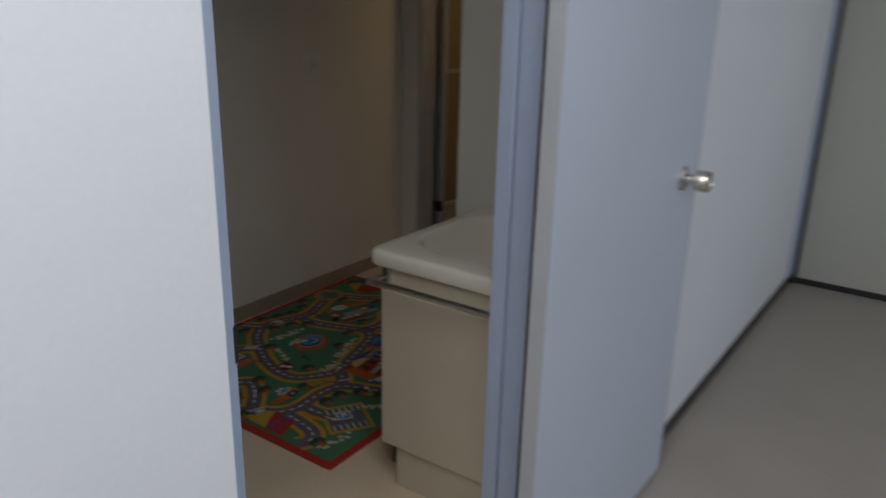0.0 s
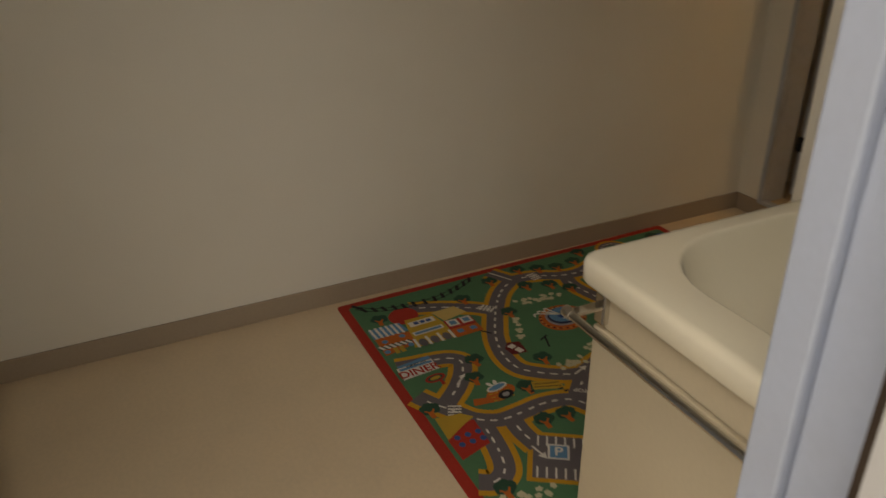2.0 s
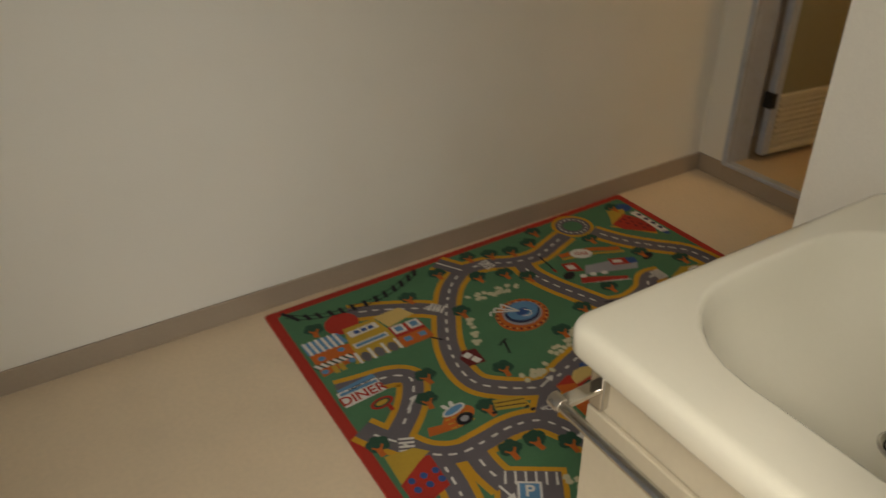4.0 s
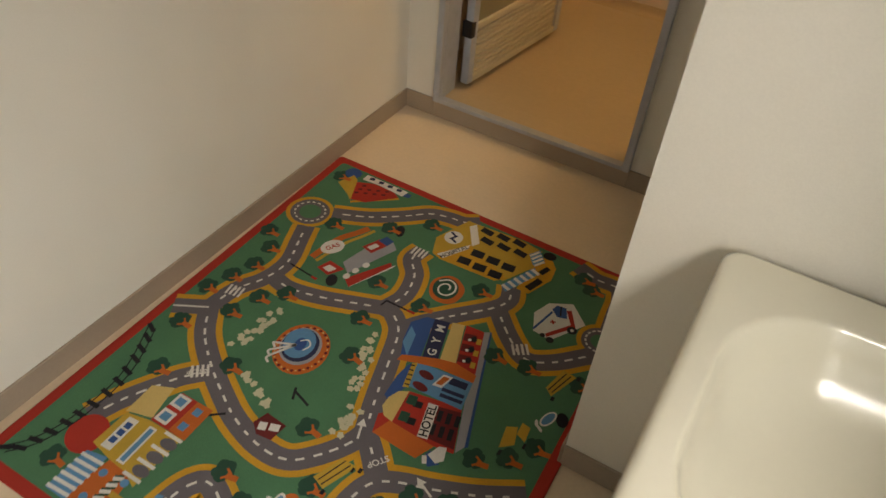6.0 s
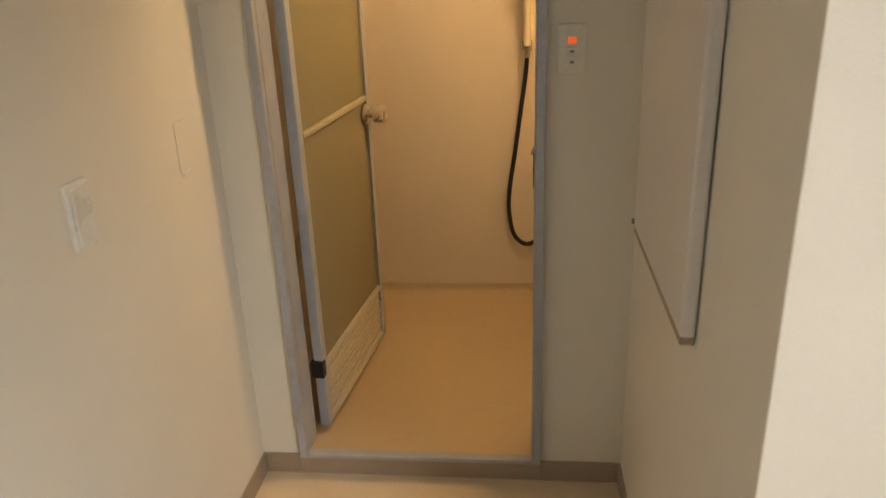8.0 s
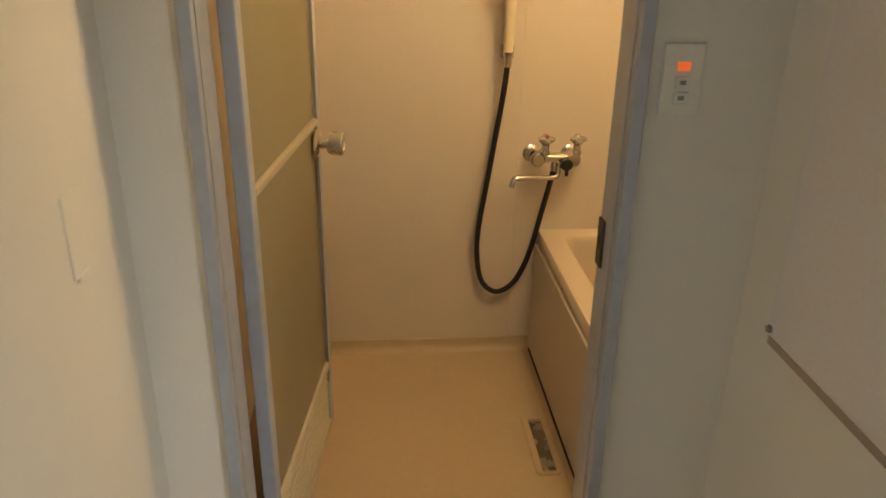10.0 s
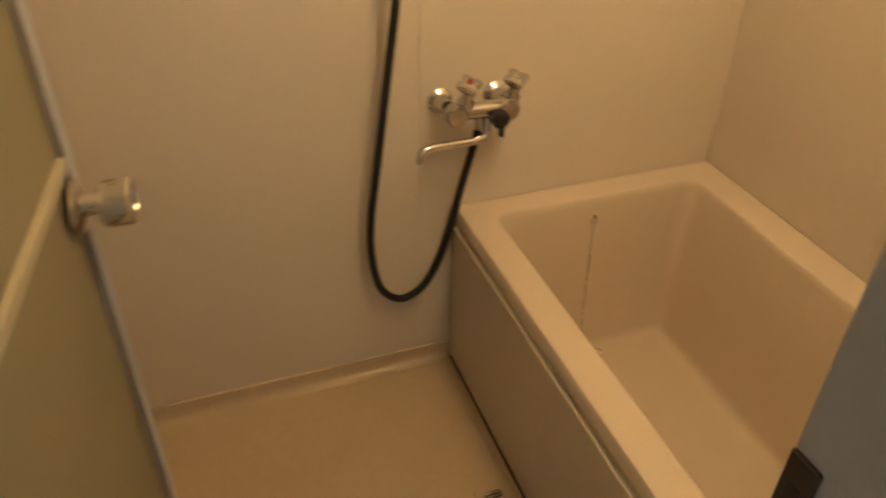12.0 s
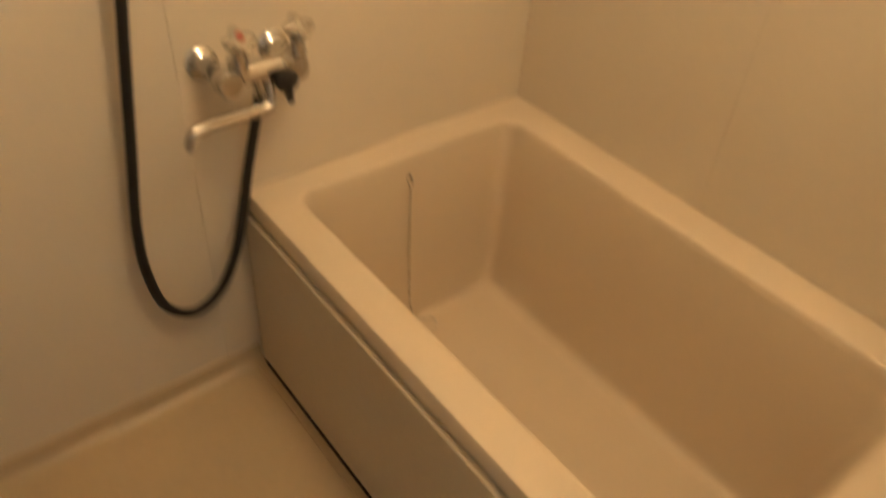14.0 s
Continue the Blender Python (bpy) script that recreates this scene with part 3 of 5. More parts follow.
# ---- bath fittings ----
def bathtub():
    t = thing("bathtub", 1.25, 2.29, Z_BATH, "deep cream bathtub with a flat rim and a beige apron", "bathtub")
    zt = 0.507
    x0, x1, y0, y1 = 0.922, X_BATH - 0.001, Y_BATH + 0.011, Y_FAR - 0.001
    ix0, ix1, iy0, iy1 = 0.996, 1.520, 1.828, 2.760
    rings = [rrect(x0 + 0.004, x1, y0, y1, 0.006, zt - 0.034), rrect(x0, x1, y0, y1, 0.008, zt - 0.032), rrect(x0, x1, y0, y1, 0.008, zt - 0.008), rrect(x0 + 0.003, x1 - 0.001, y0 + 0.003, y1 - 0.001, 0.008, zt - 0.002), rrect(x0 + 0.009, x1 - 0.002, y0 + 0.008, y1 - 0.002, 0.008, zt)]
    for inset, dz, r in ((-0.008, 0.0, 0.040), (-0.003, -0.0015, 0.040), (0.0, -0.006, 0.040), (0.003, -0.020, 0.038), (0.010, -0.15, 0.034), (0.021, -0.36, 0.032), (0.026, -0.425, 0.030), (0.030, -0.440, 0.028), (0.038, -0.448, 0.026), (0.052, -0.450, 0.022)):
        rings.append(rrect(ix0 + inset, ix1 - inset, iy0 + inset * 2.6, iy1 - inset, r, zt + dz))
    part("shell", loft(bmesh.new(), rings, cap_start=False), TUB, t, smooth=True)
    part("rim_strip", boxes((x0 + 0.002, x0 + 0.012, y0, y1 - 0.002, zt - 0.046, zt - 0.0345), bevel=0.002), TUB_PANEL, t)
    part("apron", boxes((x0 - 0.008, x0 + 0.012, y0 + 0.004, y1 - 0.006, Z_BATH + 0.008, zt - 0.047), bevel=0.004), TUB_PANEL, t, "flat beige apron panel")
    # proud dark strip takes the place of the shaded gap at the apron's foot
    part("kick_gap_strip", boxes((x0 - 0.0105, x0 + 0.012, y0 + 0.004, y1 - 0.020, Z_BATH + 0.0005, Z_BATH + 0.0065), bevel=0.001), SEAL_AND_GAP, t, "dark strip standing in for the shaded gap under the apron")
    part("wall_seal", boxes((x0 - 0.004, x0 + 0.010, y1 - 0.006, y1, Z_BATH + 0.012, zt - 0.048)), SEAL_AND_GAP, t)
    part("end_seal", boxes((x0 + 0.02, x1, Y_BATH + 0.0065, y0 - 0.0005, 0.475, zt - 0.006)), SEAL_AND_GAP, t)
    part("plug", lathe(bmesh.new(), [(0.0, 0), (0.018, 0), (0.017, 0.006), (0.008, 0.009), (0.0, 0.010)], (1.222, 2.650, 0.0575), (0, 0, 1), 24), RUBBER, t, "black rubber plug", True)
    part("plug_ring", lathe(bmesh.new(), [(0.0, 0), (0.033, 0), (0.032, 0.002), (0.0, 0.002)], (1.222, 2.650, 0.0568), (0, 0, 1), 24), CHROME, t, "", True)
    c = thing("plug_chain", 1.265, 2.76, 0.45, "thin steel plug chain hanging inside the tub", "chain")
    part("anchor", lathe(bmesh.new(), [(0.0, 0), (0.010, 0), (0.010, 0.003), (0.004, 0.006), (0.004, 0.012), (0.0, 0.013)], (1.252, 2.7645, 0.452), (0, -1, 0.05), 16), DARK_METAL, c, "", True)
    part("loop", tube(bmesh.new(), [(1.250, 2.755, 0.456), (1.244, 2.751, 0.446), (1.250, 2.748, 0.434), (1.257, 2.751, 0.446), (1.253, 2.755, 0.456)], 0.0022, 6), STEEL, c, "", True)
    part("links", tube(bmesh.new(), [(1.250, 2.748, 0.434), (1.250, 2.746, 0.32), (1.250, 2.741, 0.20), (1.252, 2.733, 0.10), (1.262, 2.722, 0.064), (1.280, 2.708, 0.0605), (1.292, 2.704, 0.0605), (1.298, 2.690, 0.0605), (1.284, 2.678, 0.0605), (1.260, 2.670, 0.0605), (1.236, 2.661, 0.066), (1.224, 2.653, 0.0700)], 0.0020, 6, 10), STEEL, c, "thin steel ball chain", True)


bathtub()


def floor_grate():
    g = thing("floor_drain", 0.862, 2.27, Z_BATH, "slotted metal drain grate in the bath floor", "drain")
    x0, x1, y0, y1, z = 0.835, 0.873, 2.150, 2.386, Z_BATH
    part("tray", boxes((x0, x1, y0, y1, z - 0.001, z + 0.0012)), GRATE_TRAY, g)
    part("rim", loft(bmesh.new(), [rrect(x0 - 0.020, x1 + 0.012, y0 - 0.016, y1 + 0.016, 0.014, z + 0.0005), rrect(x0 - 0.018, x1 + 0.010, y0 - 0.014, y1 + 0.014, 0.013, z + 0.0035), rrect(x0, x1, y0, y1, 0.004, z + 0.0035), rrect(x0, x1, y0, y1, 0.004, z + 0.001)], cap_end=False), BATH_FLOOR, g, smooth=True)
    n = 26
    for k in range(n):
        y = y0 + (k + 0.5) * (y1 - y0) / n
        part("bar", boxes((x0 + 0.002, x1 - 0.002, y - 0.0026, y + 0.0026, z + 0.001, z + 0.0032)), STEEL, g)
    structure("trim_floor_ridge", boxes((0.893, 0.897, Y_BATH + 0.05, Y_FAR - 0.02, Z_BATH, Z_BATH + 0.004), bevel=0.0015), BATH_FLOOR, "low moulded ridge along the tub", "trim")


floor_grate()


def mixer():
    m = thing("bath_mixer", 0.93, 2.80, 0.72, "chrome two-handle bath mixer tap on the far wall", "tap")
    yw, yb, z = Y_FAR, 2.752, 0.782
    for x in (0.868, 0.992):
        part("flange", lathe(bmesh.new(), [(0.0, 0), (0.028, 0), (0.027, 0.005), (0.016, 0.010), (0.013, 0.014), (0.013, 0.052), (0.0, 0.052)], (x, yw, z - 0.012), (0, -1, 0.15), 22), CHROME, m, "", True)
        part("elbow", lathe(bmesh.new(), [(0.0, 0), (0.021, 0), (0.023, 0.008), (0.023, 0.030), (0.018, 0.038), (0.0, 0.040)], (x + (0.006 if x < 0.93 else -0.006), yb + 0.012, z - 0.012), (0, -1, 0.1), 20), CHROME, m, "", True)
        side = 1 if x < 0.93 else -1
        hx = x + (0.028 if side > 0 else 0.003)
        h = part("valve_neck", lathe(bmesh.new(), [(0.0, 0), (0.017, 0), (0.017, 0.012), (0.012, 0.018), (0.012, 0.040), (0.0, 0.040)], (hx, yb, z + 0.004), (0, -0.35, 1), 20), CHROME, m, "", True)
        hb = bmesh.new()
        lean = Vector((0, -0.35, 1)).to_track_quat("Z", "Y").to_matrix()
        loft(hb, [[Vector((hx, yb - 0.012, z + 0.040)) + lean @ Vector((r * (1 + lobe * math.cos(4 * a)) * math.cos(a), r * (1 + lobe * math.cos(4 * a)) * math.sin(a), h)) for a in (2 * math.pi * k / 32 for k in range(32))]
                  for r, lobe, h in ((0.011, 0.0, 0.0), (0.014, 0.08, 0.003), (0.020, 0.20, 0.010), (0.0225, 0.24, 0.017), (0.021, 0.22, 0.022), (0.013, 0.08, 0.025), (0.008, 0.0, 0.0255))], cap_start=True)
        part("handle", hb, CHROME, m, "four-lobed chrome tap handle", True)
        part("cap", lathe(bmesh.new(), [(0.0, 0), (0.007, 0), (0.006, 0.003), (0.0, 0.0035)], (hx, yb - 0.0205, z + 0.0645), (0, -0.35, 1), 16), RED_DOT if x < 0.93 else STEEL, h, "red hot-water marker" if x < 0.93 else "plain marker", True)
    part("body", tube(bmesh.new(), [(0.872, yb, z - 0.008), (0.992, yb, z - 0.008)], 0.0175, 18), CHROME, m, "", True)
    part("diverter", lathe(bmesh.new(), [(0.0, 0), (0.016, 0), (0.019, 0.008), (0.019, 0.020), (0.012, 0.026), (0.0, 0.027)], (0.962, yb - 0.014, z - 0.020), (0, -1, -0.1), 20), DARK_METAL, m, "dark diverter dial", True)
    part("diverter_lever", boxes((0.957, 0.967, yb - 0.042, yb - 0.028, z - 0.056, z - 0.022), bevel=0.003), DARK_METAL, m, "dark diverter lever")
    part("spout", tube(bmesh.new(), [(0.945, yb - 0.004, z - 0.026), (0.940, yb - 0.010, z - 0.060), (0.918, yb - 0.014, z - 0.068), (0.868, yb - 0.018, z - 0.066), (0.818, yb - 0.022, z - 0.066), (0.800, yb - 0.024, z - 0.072), (0.793, yb - 0.024, z - 0.094)], 0.0085, 14), CHROME, m, "long chrome swivel spout", True)
    part("hose_outlet", lathe(bmesh.new(), [(0.0, 0), (0.012, 0), (0.012, 0.030), (0.0, 0.030)], (0.928, yb + 0.002, z - 0.020), (0.1, 0, -1), 18), CHROME, m, "", True)
    s = thing("hand_shower", 0.77, 2.80, 0.30, "cream hand shower on a wall bracket with a black hose", "shower")
    part("bracket", boxes((0.752, 0.790, 2.786, Y_FAR, 1.072, 1.110), bevel=0.004), CHROME, s, "chrome wall bracket")
    part("nut", lathe(bmesh.new(), [(0.0, 0), (0.011, 0), (0.013, 0.006), (0.013, 0.026), (0.016, 0.030), (0.016, 0.046), (0.0, 0.046)], (0.770, 2.775, 1.050), (0, -0.08, 1), 18), CHROME, s, "chrome hose nut", True)
    part("handle", tube(bmesh.new(), [(0.770, 2.771, 1.094), (0.770, 2.764, 1.17), (0.770, 2.752, 1.25), (0.770, 2.735, 1.30)], 0.014, 14), HANDSET, s, "cream plastic handle", True)
    part("head", lathe(bmesh.new(), [(0.0, 0), (0.022, 0.002), (0.036, 0.016), (0.038, 0.030), (0.034, 0.034), (0.0, 0.035)], (0.770, 2.742, 1.325), (0, -1, -0.5), 24), HANDSET, s, "cream plastic shower head", True)
    part("holder_post", boxes((0.760, 0.780, 2.792, Y_FAR, 1.11, 1.24), bevel=0.003), HANDSET, s)
    part("hose", tube(bmesh.new(), [(0.770, 2.775, 1.052), (0.763, 2.780, 0.97), (0.745, 2.788, 0.83), (0.725, 2.792, 0.68), (0.704, 2.794, 0.53), (0.702, 2.796, 0.43), (0.720, 2.798, 0.335), (0.768, 2.800, 0.290), (0.822, 2.799, 0.315), (0.862, 2.797, 0.385), (0.888, 2.792, 0.480), (0.906, 2.786, 0.575), (0.923, 2.768, 0.680), (0.930, 2.756, 0.738)], 0.0088, 12, 10), RUBBER, s, "black rubber shower hose", True)
    for fitting in (m, s):
        fitting.location.x += 0.014


mixer()


def bath_lamp():
    x, y, z = 1.05, 1.95, 2.12
    l = thing("ceiling_globe", x, y, z, "round glowing globe lamp on the bath ceiling", "lamp")
    part("base", lathe(bmesh.new(), [(0.0, 0), (0.06, 0), (0.058, 0.012), (0.045, 0.020), (0.0, 0.020)], (x, y, z), (0, 0, -1), 28), PLASTIC, l, "", True)
    bm = bmesh.new()
    bmesh.ops.create_uvsphere(bm, u_segments=24, v_segments=14, radius=0.11, matrix=Matrix.Translation((x, y, z - 0.126)))
    part("globe", bm, LAMP_GLOW, l, "warm glowing glass globe", True)


bath_lamp()


# unseen fixture body, added only to go with the assumed ceiling lamp
def assumed_corridor_fixture():
    c = thing("assumed_light_fixture", 2.34, -1.75, ROOM_H, "unseen white batten added above the assumed corridor ceiling lamp", "lamp")
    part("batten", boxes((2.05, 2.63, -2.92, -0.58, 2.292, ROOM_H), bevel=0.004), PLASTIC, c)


assumed_corridor_fixture()

# ---- play rug ----
A0, B0, C0, D0 = Vector((0.037, -0.004)), Vector((1.060, -0.002)), Vector((0.010, 1.278)), Vector((1.036, 1.268))
rug = thing("play_rug", 0.54, 0.64, 0, "red-edged children's play rug printed with a green town map", "rug")
LIFT = 0.0066


def quad_ring(inset, z):
    u, v = inset / 1.03, inset / 1.27

    def at(a, b):
        p = A0 * (1 - a) * (1 - b) + B0 * a * (1 - b) + C0 * (1 - a) * b + D0 * a * b
        return (p.x, p.y, z)

    pts = []
    r = 0.012
    for ca, cb, a0 in ((1 - u, 1 - v, 0), (u, 1 - v, 90), (u, v, 180), (1 - u, v, 270)):
        sa, sb = (-1 if ca > 0.5 else 1), (-1 if cb > 0.5 else 1)
        for k in range(5):
            t = radians(a0 + 22.5 * k)
            pts.append(at(ca + sa * r / 1.03 + r / 1.03 * math.cos(t), cb + sb * r / 1.27 + r / 1.27 * math.sin(t)))
    return pts


part("border", loft(bmesh.new(), [quad_ring(0.0, 0.0005), quad_ring(-0.001, 0.004), quad_ring(0.003, 0.0062)], cap_start=True), INK["red"], rug, "dark red bound border")


def flat(bm, pts, level):
    z = LIFT + level * 0.0004
    vs = [bm.verts.new((p[0], p[1], z)) for p in pts]
    bm.faces.new(vs)
    return bm


part("field", flat(bmesh.new(), quad_ring(0.027, 0), 0), INK["green"], rug, "green printed ground")


def ribbon(bm, pts, width, level, steps=6, closed=False):
    line = glide([(p[0], p[1], 0) for p in pts], steps)
    z = LIFT + level * 0.0004
    rows = []
    for k, p in enumerate(line):
        d = line[min(k + 1, len(line) - 1)] - line[max(k - 1, 0)]
        s = Vector((-d.y, d.x, 0)).normalized() * width / 2
        rows.append((bm.verts.new((p.x + s.x, p.y + s.y, z)), bm.verts.new((p.x - s.x, p.y - s.y, z))))
    for a, b in zip(rows, rows[1:]):
        bm.faces.new((a[0], a[1], b[1], b[0]))
    return bm


def ellipse(bm, x, y, rx, ry, level, turn=0.0, n=20, wobble=0.0):
    pts = []
    for k in range(n):
        a = 2 * math.pi * k / n
        w = 1 + wobble * math.sin(a * 5 + x * 91 + y * 57)
        px, py = rx * w * math.cos(a), ry * w * math.sin(a)
        pts.append((x + px * math.cos(turn) - py * math.sin(turn), y + px * math.sin(turn) + py * math.cos(turn)))
    return flat(bm, pts, level)


def ring_flat(bm, x, y, r0, r1, level, n=28):
    z = LIFT + level * 0.0004
    a = [bm.verts.new((x + r0 * math.cos(2 * math.pi * k / n), y + r0 * math.sin(2 * math.pi * k / n), z)) for k in range(n)]
    b = [bm.verts.new((x + r1 * math.cos(2 * math.pi * k / n), y + r1 * math.sin(2 * math.pi * k / n), z)) for k in range(n)]
    for k in range(n):
        bm.faces.new((a[k], a[(k + 1) % n], b[(k + 1) % n], b[k]))
    return bm


def slab(bm, x, y, along, across, level, turn=0.0):
    """A flat rectangle: along runs in y, across in x, turned in degrees."""
    c, s = math.cos(radians(turn)), math.sin(radians(turn))
    pts = [(a * across / 2, b * along / 2) for a, b in ((-1, -1), (1, -1), (1, 1), (-1, 1))]
    return flat(bm, [(x + px * c - py * s, y + px * s + py * c) for px, py in pts], level)


road_count = 0
last_marks = bmesh.new()


def road(*pts, width=0.050, border=0.015, dashes=True):
    global road_count
    road_count += 1
    k = road_count * 0.05
    part("road_kerb", ribbon(bmesh.new(), pts, width + 2 * border, 1 + k), INK["yellow"], rug)
    r = part("road", ribbon(bmesh.new(), pts, width, 2 + k), INK["road"], rug)
    line, run, bm = glide([(p[0], p[1], 0) for p in pts], 14), 0.0, bmesh.new()
    total = sum((b - a).length for a, b in zip(line, line[1:]))
    n = max(1, round((total - 0.05) / 0.036))
    starts = [0.025 + (total - 0.05) * (j + 0.25) / n for j in range(n)]
    for a, b in zip(line, line[1:]):
        step = (b - a).length
        if any(q <= run + step / 2 < q + 0.018 for q in starts) and step > 1e-4:
            mid = (a + b) / 2
            slab(bm, mid.x, mid.y, step, 0.0055, 3.1, math.degrees(math.atan2(-(b - a).x, (b - a).y)))
        run += step
    tagged(part("lane_marking", bm, INK["white"], r), kind="stuff")


road((0.058, 0.520), (0.133, 0.563))
road((0.133, 0.563), (0.187, 0.492), (0.259, 0.435), (0.328, 0.392), (0.407, 0.351), (0.493, 0.327), (0.562, 0.332), (0.609, 0.375), (0.645, 0.431), (0.659, 0.474))
road((0.659, 0.474), (0.624, 0.570), (0.593, 0.668), (0.562, 0.755), (0.521, 0.796), (0.489, 0.803))
road((0.489, 0.803), (0.413, 0.773), (0.327, 0.741), (0.247, 0.725), (0.190, 0.735))
road((0.133, 0.563), (0.143, 0.646), (0.177, 0.717), (0.186, 0.799), (0.155, 0.887), (0.134, 0.944))
road((0.160, 1.030), (0.254, 1.076), (0.333, 1.137), (0.390, 1.190), (0.442, 1.208), (0.491, 1.215), (0.530, 1.240))
road((0.489, 0.803), (0.507, 0.870), (0.489, 0.946), (0.450, 0.996), (0.455, 1.045))
road((0.562, 0.755), (0.585, 0.803), (0.644, 0.875), (0.716, 0.957), (0.738, 1.005), (0.722, 1.056))
road((0.725, 0.965), (0.803, 0.887), (0.862, 0.852), (0.918, 0.879), (0.969, 0.930), (1.000, 0.965))
road((1.000, 1.050), (0.992, 1.110), (0.985, 1.170), (0.960, 1.212), (0.900, 1.212), (0.841, 1.230))
road((0.273, 0.414), (0.235, 0.371), (0.209, 0.326), (0.174, 0.258), (0.150, 0.190))
road((0.659, 0.474), (0.690, 0.450), (0.735, 0.405))
road((0.415, 0.040), (0.423, 0.092), (0.434, 0.170), (0.460, 0.206), (0.500, 0.197), (0.559, 0.154), (0.612, 0.095))
road((0.555, 0.036), (0.597, 0.059), (0.636, 0.088), (0.695, 0.125), (0.728, 0.180), (0.728, 0.240), (0.722, 0.314), (0.738, 0.380), (0.783, 0.412), (0.849, 0.436), (0.936, 0.475), (1.020, 0.525))
road((0.708, 0.138), (0.808, 0.128), (0.880, 0.108), (0.905, 0.070), (0.890, 0.036))
road((0.734, 0.210), (0.790, 0.207), (0.850, 0.215))
# parking place
part("parking_kerb", slab(bmesh.new(), 0.905, 0.240, 0.150, 0.165, 1.9, -33), INK["yellow"], rug)
part("parking_place", slab(bmesh.new(), 0.905, 0.240, 0.126, 0.141, 2.95, -33), INK["road"], rug)
marks = last_marks
for k in range(6):
    for s in (-1, 1):
        t = radians(-33)
        px, py = s * 0.052, -0.052 + k * 0.021
        slab(marks, 0.905 + px * math.cos(t) - py * math.sin(t), 0.240 + px * math.sin(t) + py * math.cos(t), 0.0045, 0.034, 3.3, -33)
# roundabouts
for cx, cy, r in ((0.104, 1.000, 0.056), (0.990, 1.006, 0.046)):
    part("roundabout_kerb", ellipse(bmesh.new(), cx, cy, r + 0.012, r + 0.012, 1.95, n=32), INK["yellow"], rug)
    part("roundabout", ellipse(bmesh.new(), cx, cy, r, r, 2.98, n=32), INK["road"], rug)
for cx, r in ((0.104, 0.043), (0.990, 0.035)):
    cy = 1.000 if cx < 0.5 else 1.006
    for k in range(16):
        a = 2 * math.pi * k / 16
        slab(marks, cx + r * math.cos(a), cy + r * math.sin(a), 0.009, 0.005, 3.3, math.degrees(a))
# zebra crossings and arrows
for cx, cy, turn in ((0.146, 0.641, 10), (0.648, 0.098, -25), (0.836, 0.872, 35), (0.452, 1.030, 0), (0.255, 0.405, 40)):
    for k in range(4):
        t = radians(turn)
        o = -0.017 + k * 0.0115
        slab(marks, cx + o * math.cos(t), cy + o * math.sin(t), 0.034, 0.006, 3.4, turn)
for cx, cy, turn in ((0.545, 0.165, 40), (0.862, 0.205, -80), (0.840, 0.428, 65), (0.648, 0.470, 20)):
    t = radians(turn)
    slab(marks, cx, cy, 0.038, 0.005, 3.5, turn)
    tip = [(0.0, 0.034), (0.011, 0.014), (-0.011, 0.014)]
    flat(marks, [(cx + a * math.cos(t) - b * math.sin(t), cy + a * math.sin(t) + b * math.cos(t)) for a, b in tip], 3.55)
tagged(part("road_marking", marks, INK["white"], rug, "white printed road marks"), kind="stuff")
for cx, cy, r in ((0.104, 1.000, 0.031), (0.990, 1.006, 0.023)):
    part("roundabout_green", ellipse(bmesh.new(), cx, cy, r, r, 3.2, n=24), INK["green"], rug)


def letters(text, x, y, size, ink, level=6.5, turn=90.0, name="lettering"):
    """Flat printed lettering; at 90 degrees it reads along the rug's length."""
    cu = bpy.data.curves.new(name, "FONT")
    cu.body, cu.size, cu.align_x, cu.align_y = text, size, "CENTER", "CENTER"
    cu.offset = size * 0.022
    tmp = bpy.data.objects.new(name, cu)
    scene.collection.objects.link(tmp)
    bpy.context.view_layer.update()
    me = bpy.data.meshes.new_from_object(tmp.evaluated_get(bpy.context.evaluated_depsgraph_get()))
    bpy.data.objects.remove(tmp)
    me.transform(Matrix.Translation((x, y, LIFT + level * 0.0004)) @ Matrix.Rotation(radians(turn), 4, "Z"))
    me.materials.clear()
    me.materials.append(INK[ink])
    ob = new(name, me)
    ob.parent = rug
    ob.matrix_parent_inverse = rug.matrix_basis.inverted()
    return ob


def printed(name, ink, shapes, label=""):
    """One printed colour patch; each shape is (kind, numbers)."""
    for kind, *v in shapes:
        part(name, (flat if kind == "p" else slab if kind == "s" else ellipse)(bmesh.new(), *v), INK[ink], rug, label)


# trees: dark crown of lobes with an orange trunk leaning to the foot
def tree(x, y, s=1.0):
    k, spin = 0.1 * random.random(), random.uniform(0, 6)
    crown = part("tree_crown", ellipse(bmesh.new(), x, y, 0.020 * s, 0.024 * s, 4 + k, random.uniform(-0.4, 0.4), 42, 0.07), INK["tree"], rug)
    for j in range(5):
        a = spin + j * 1.257 + random.uniform(-0.25, 0.25)
        part("leaf_clump", ellipse(bmesh.new(), x + 0.014 * s * math.cos(a), y + 0.017 * s * math.sin(a), 0.011 * s, 0.012 * s, 4.2 + k + 0.02 * j, a, 14, 0.06), INK["tree"], crown)
    lean = random.uniform(-12, 12)
    bm = slab(bmesh.new(), x + 0.024 * s, y - 0.004, 0.013 * s, 0.026 * s, 4.8 + k, lean)
    slab(bm, x + 0.011 * s, y - 0.010 * s, 0.005 * s, 0.018 * s, 4.9 + k, lean + 38)
    slab(bm, x + 0.011 * s, y + 0.004 * s, 0.005 * s, 0.018 * s, 4.95 + k, lean - 38)
    part("trunk", bm, INK["orange"], crown)


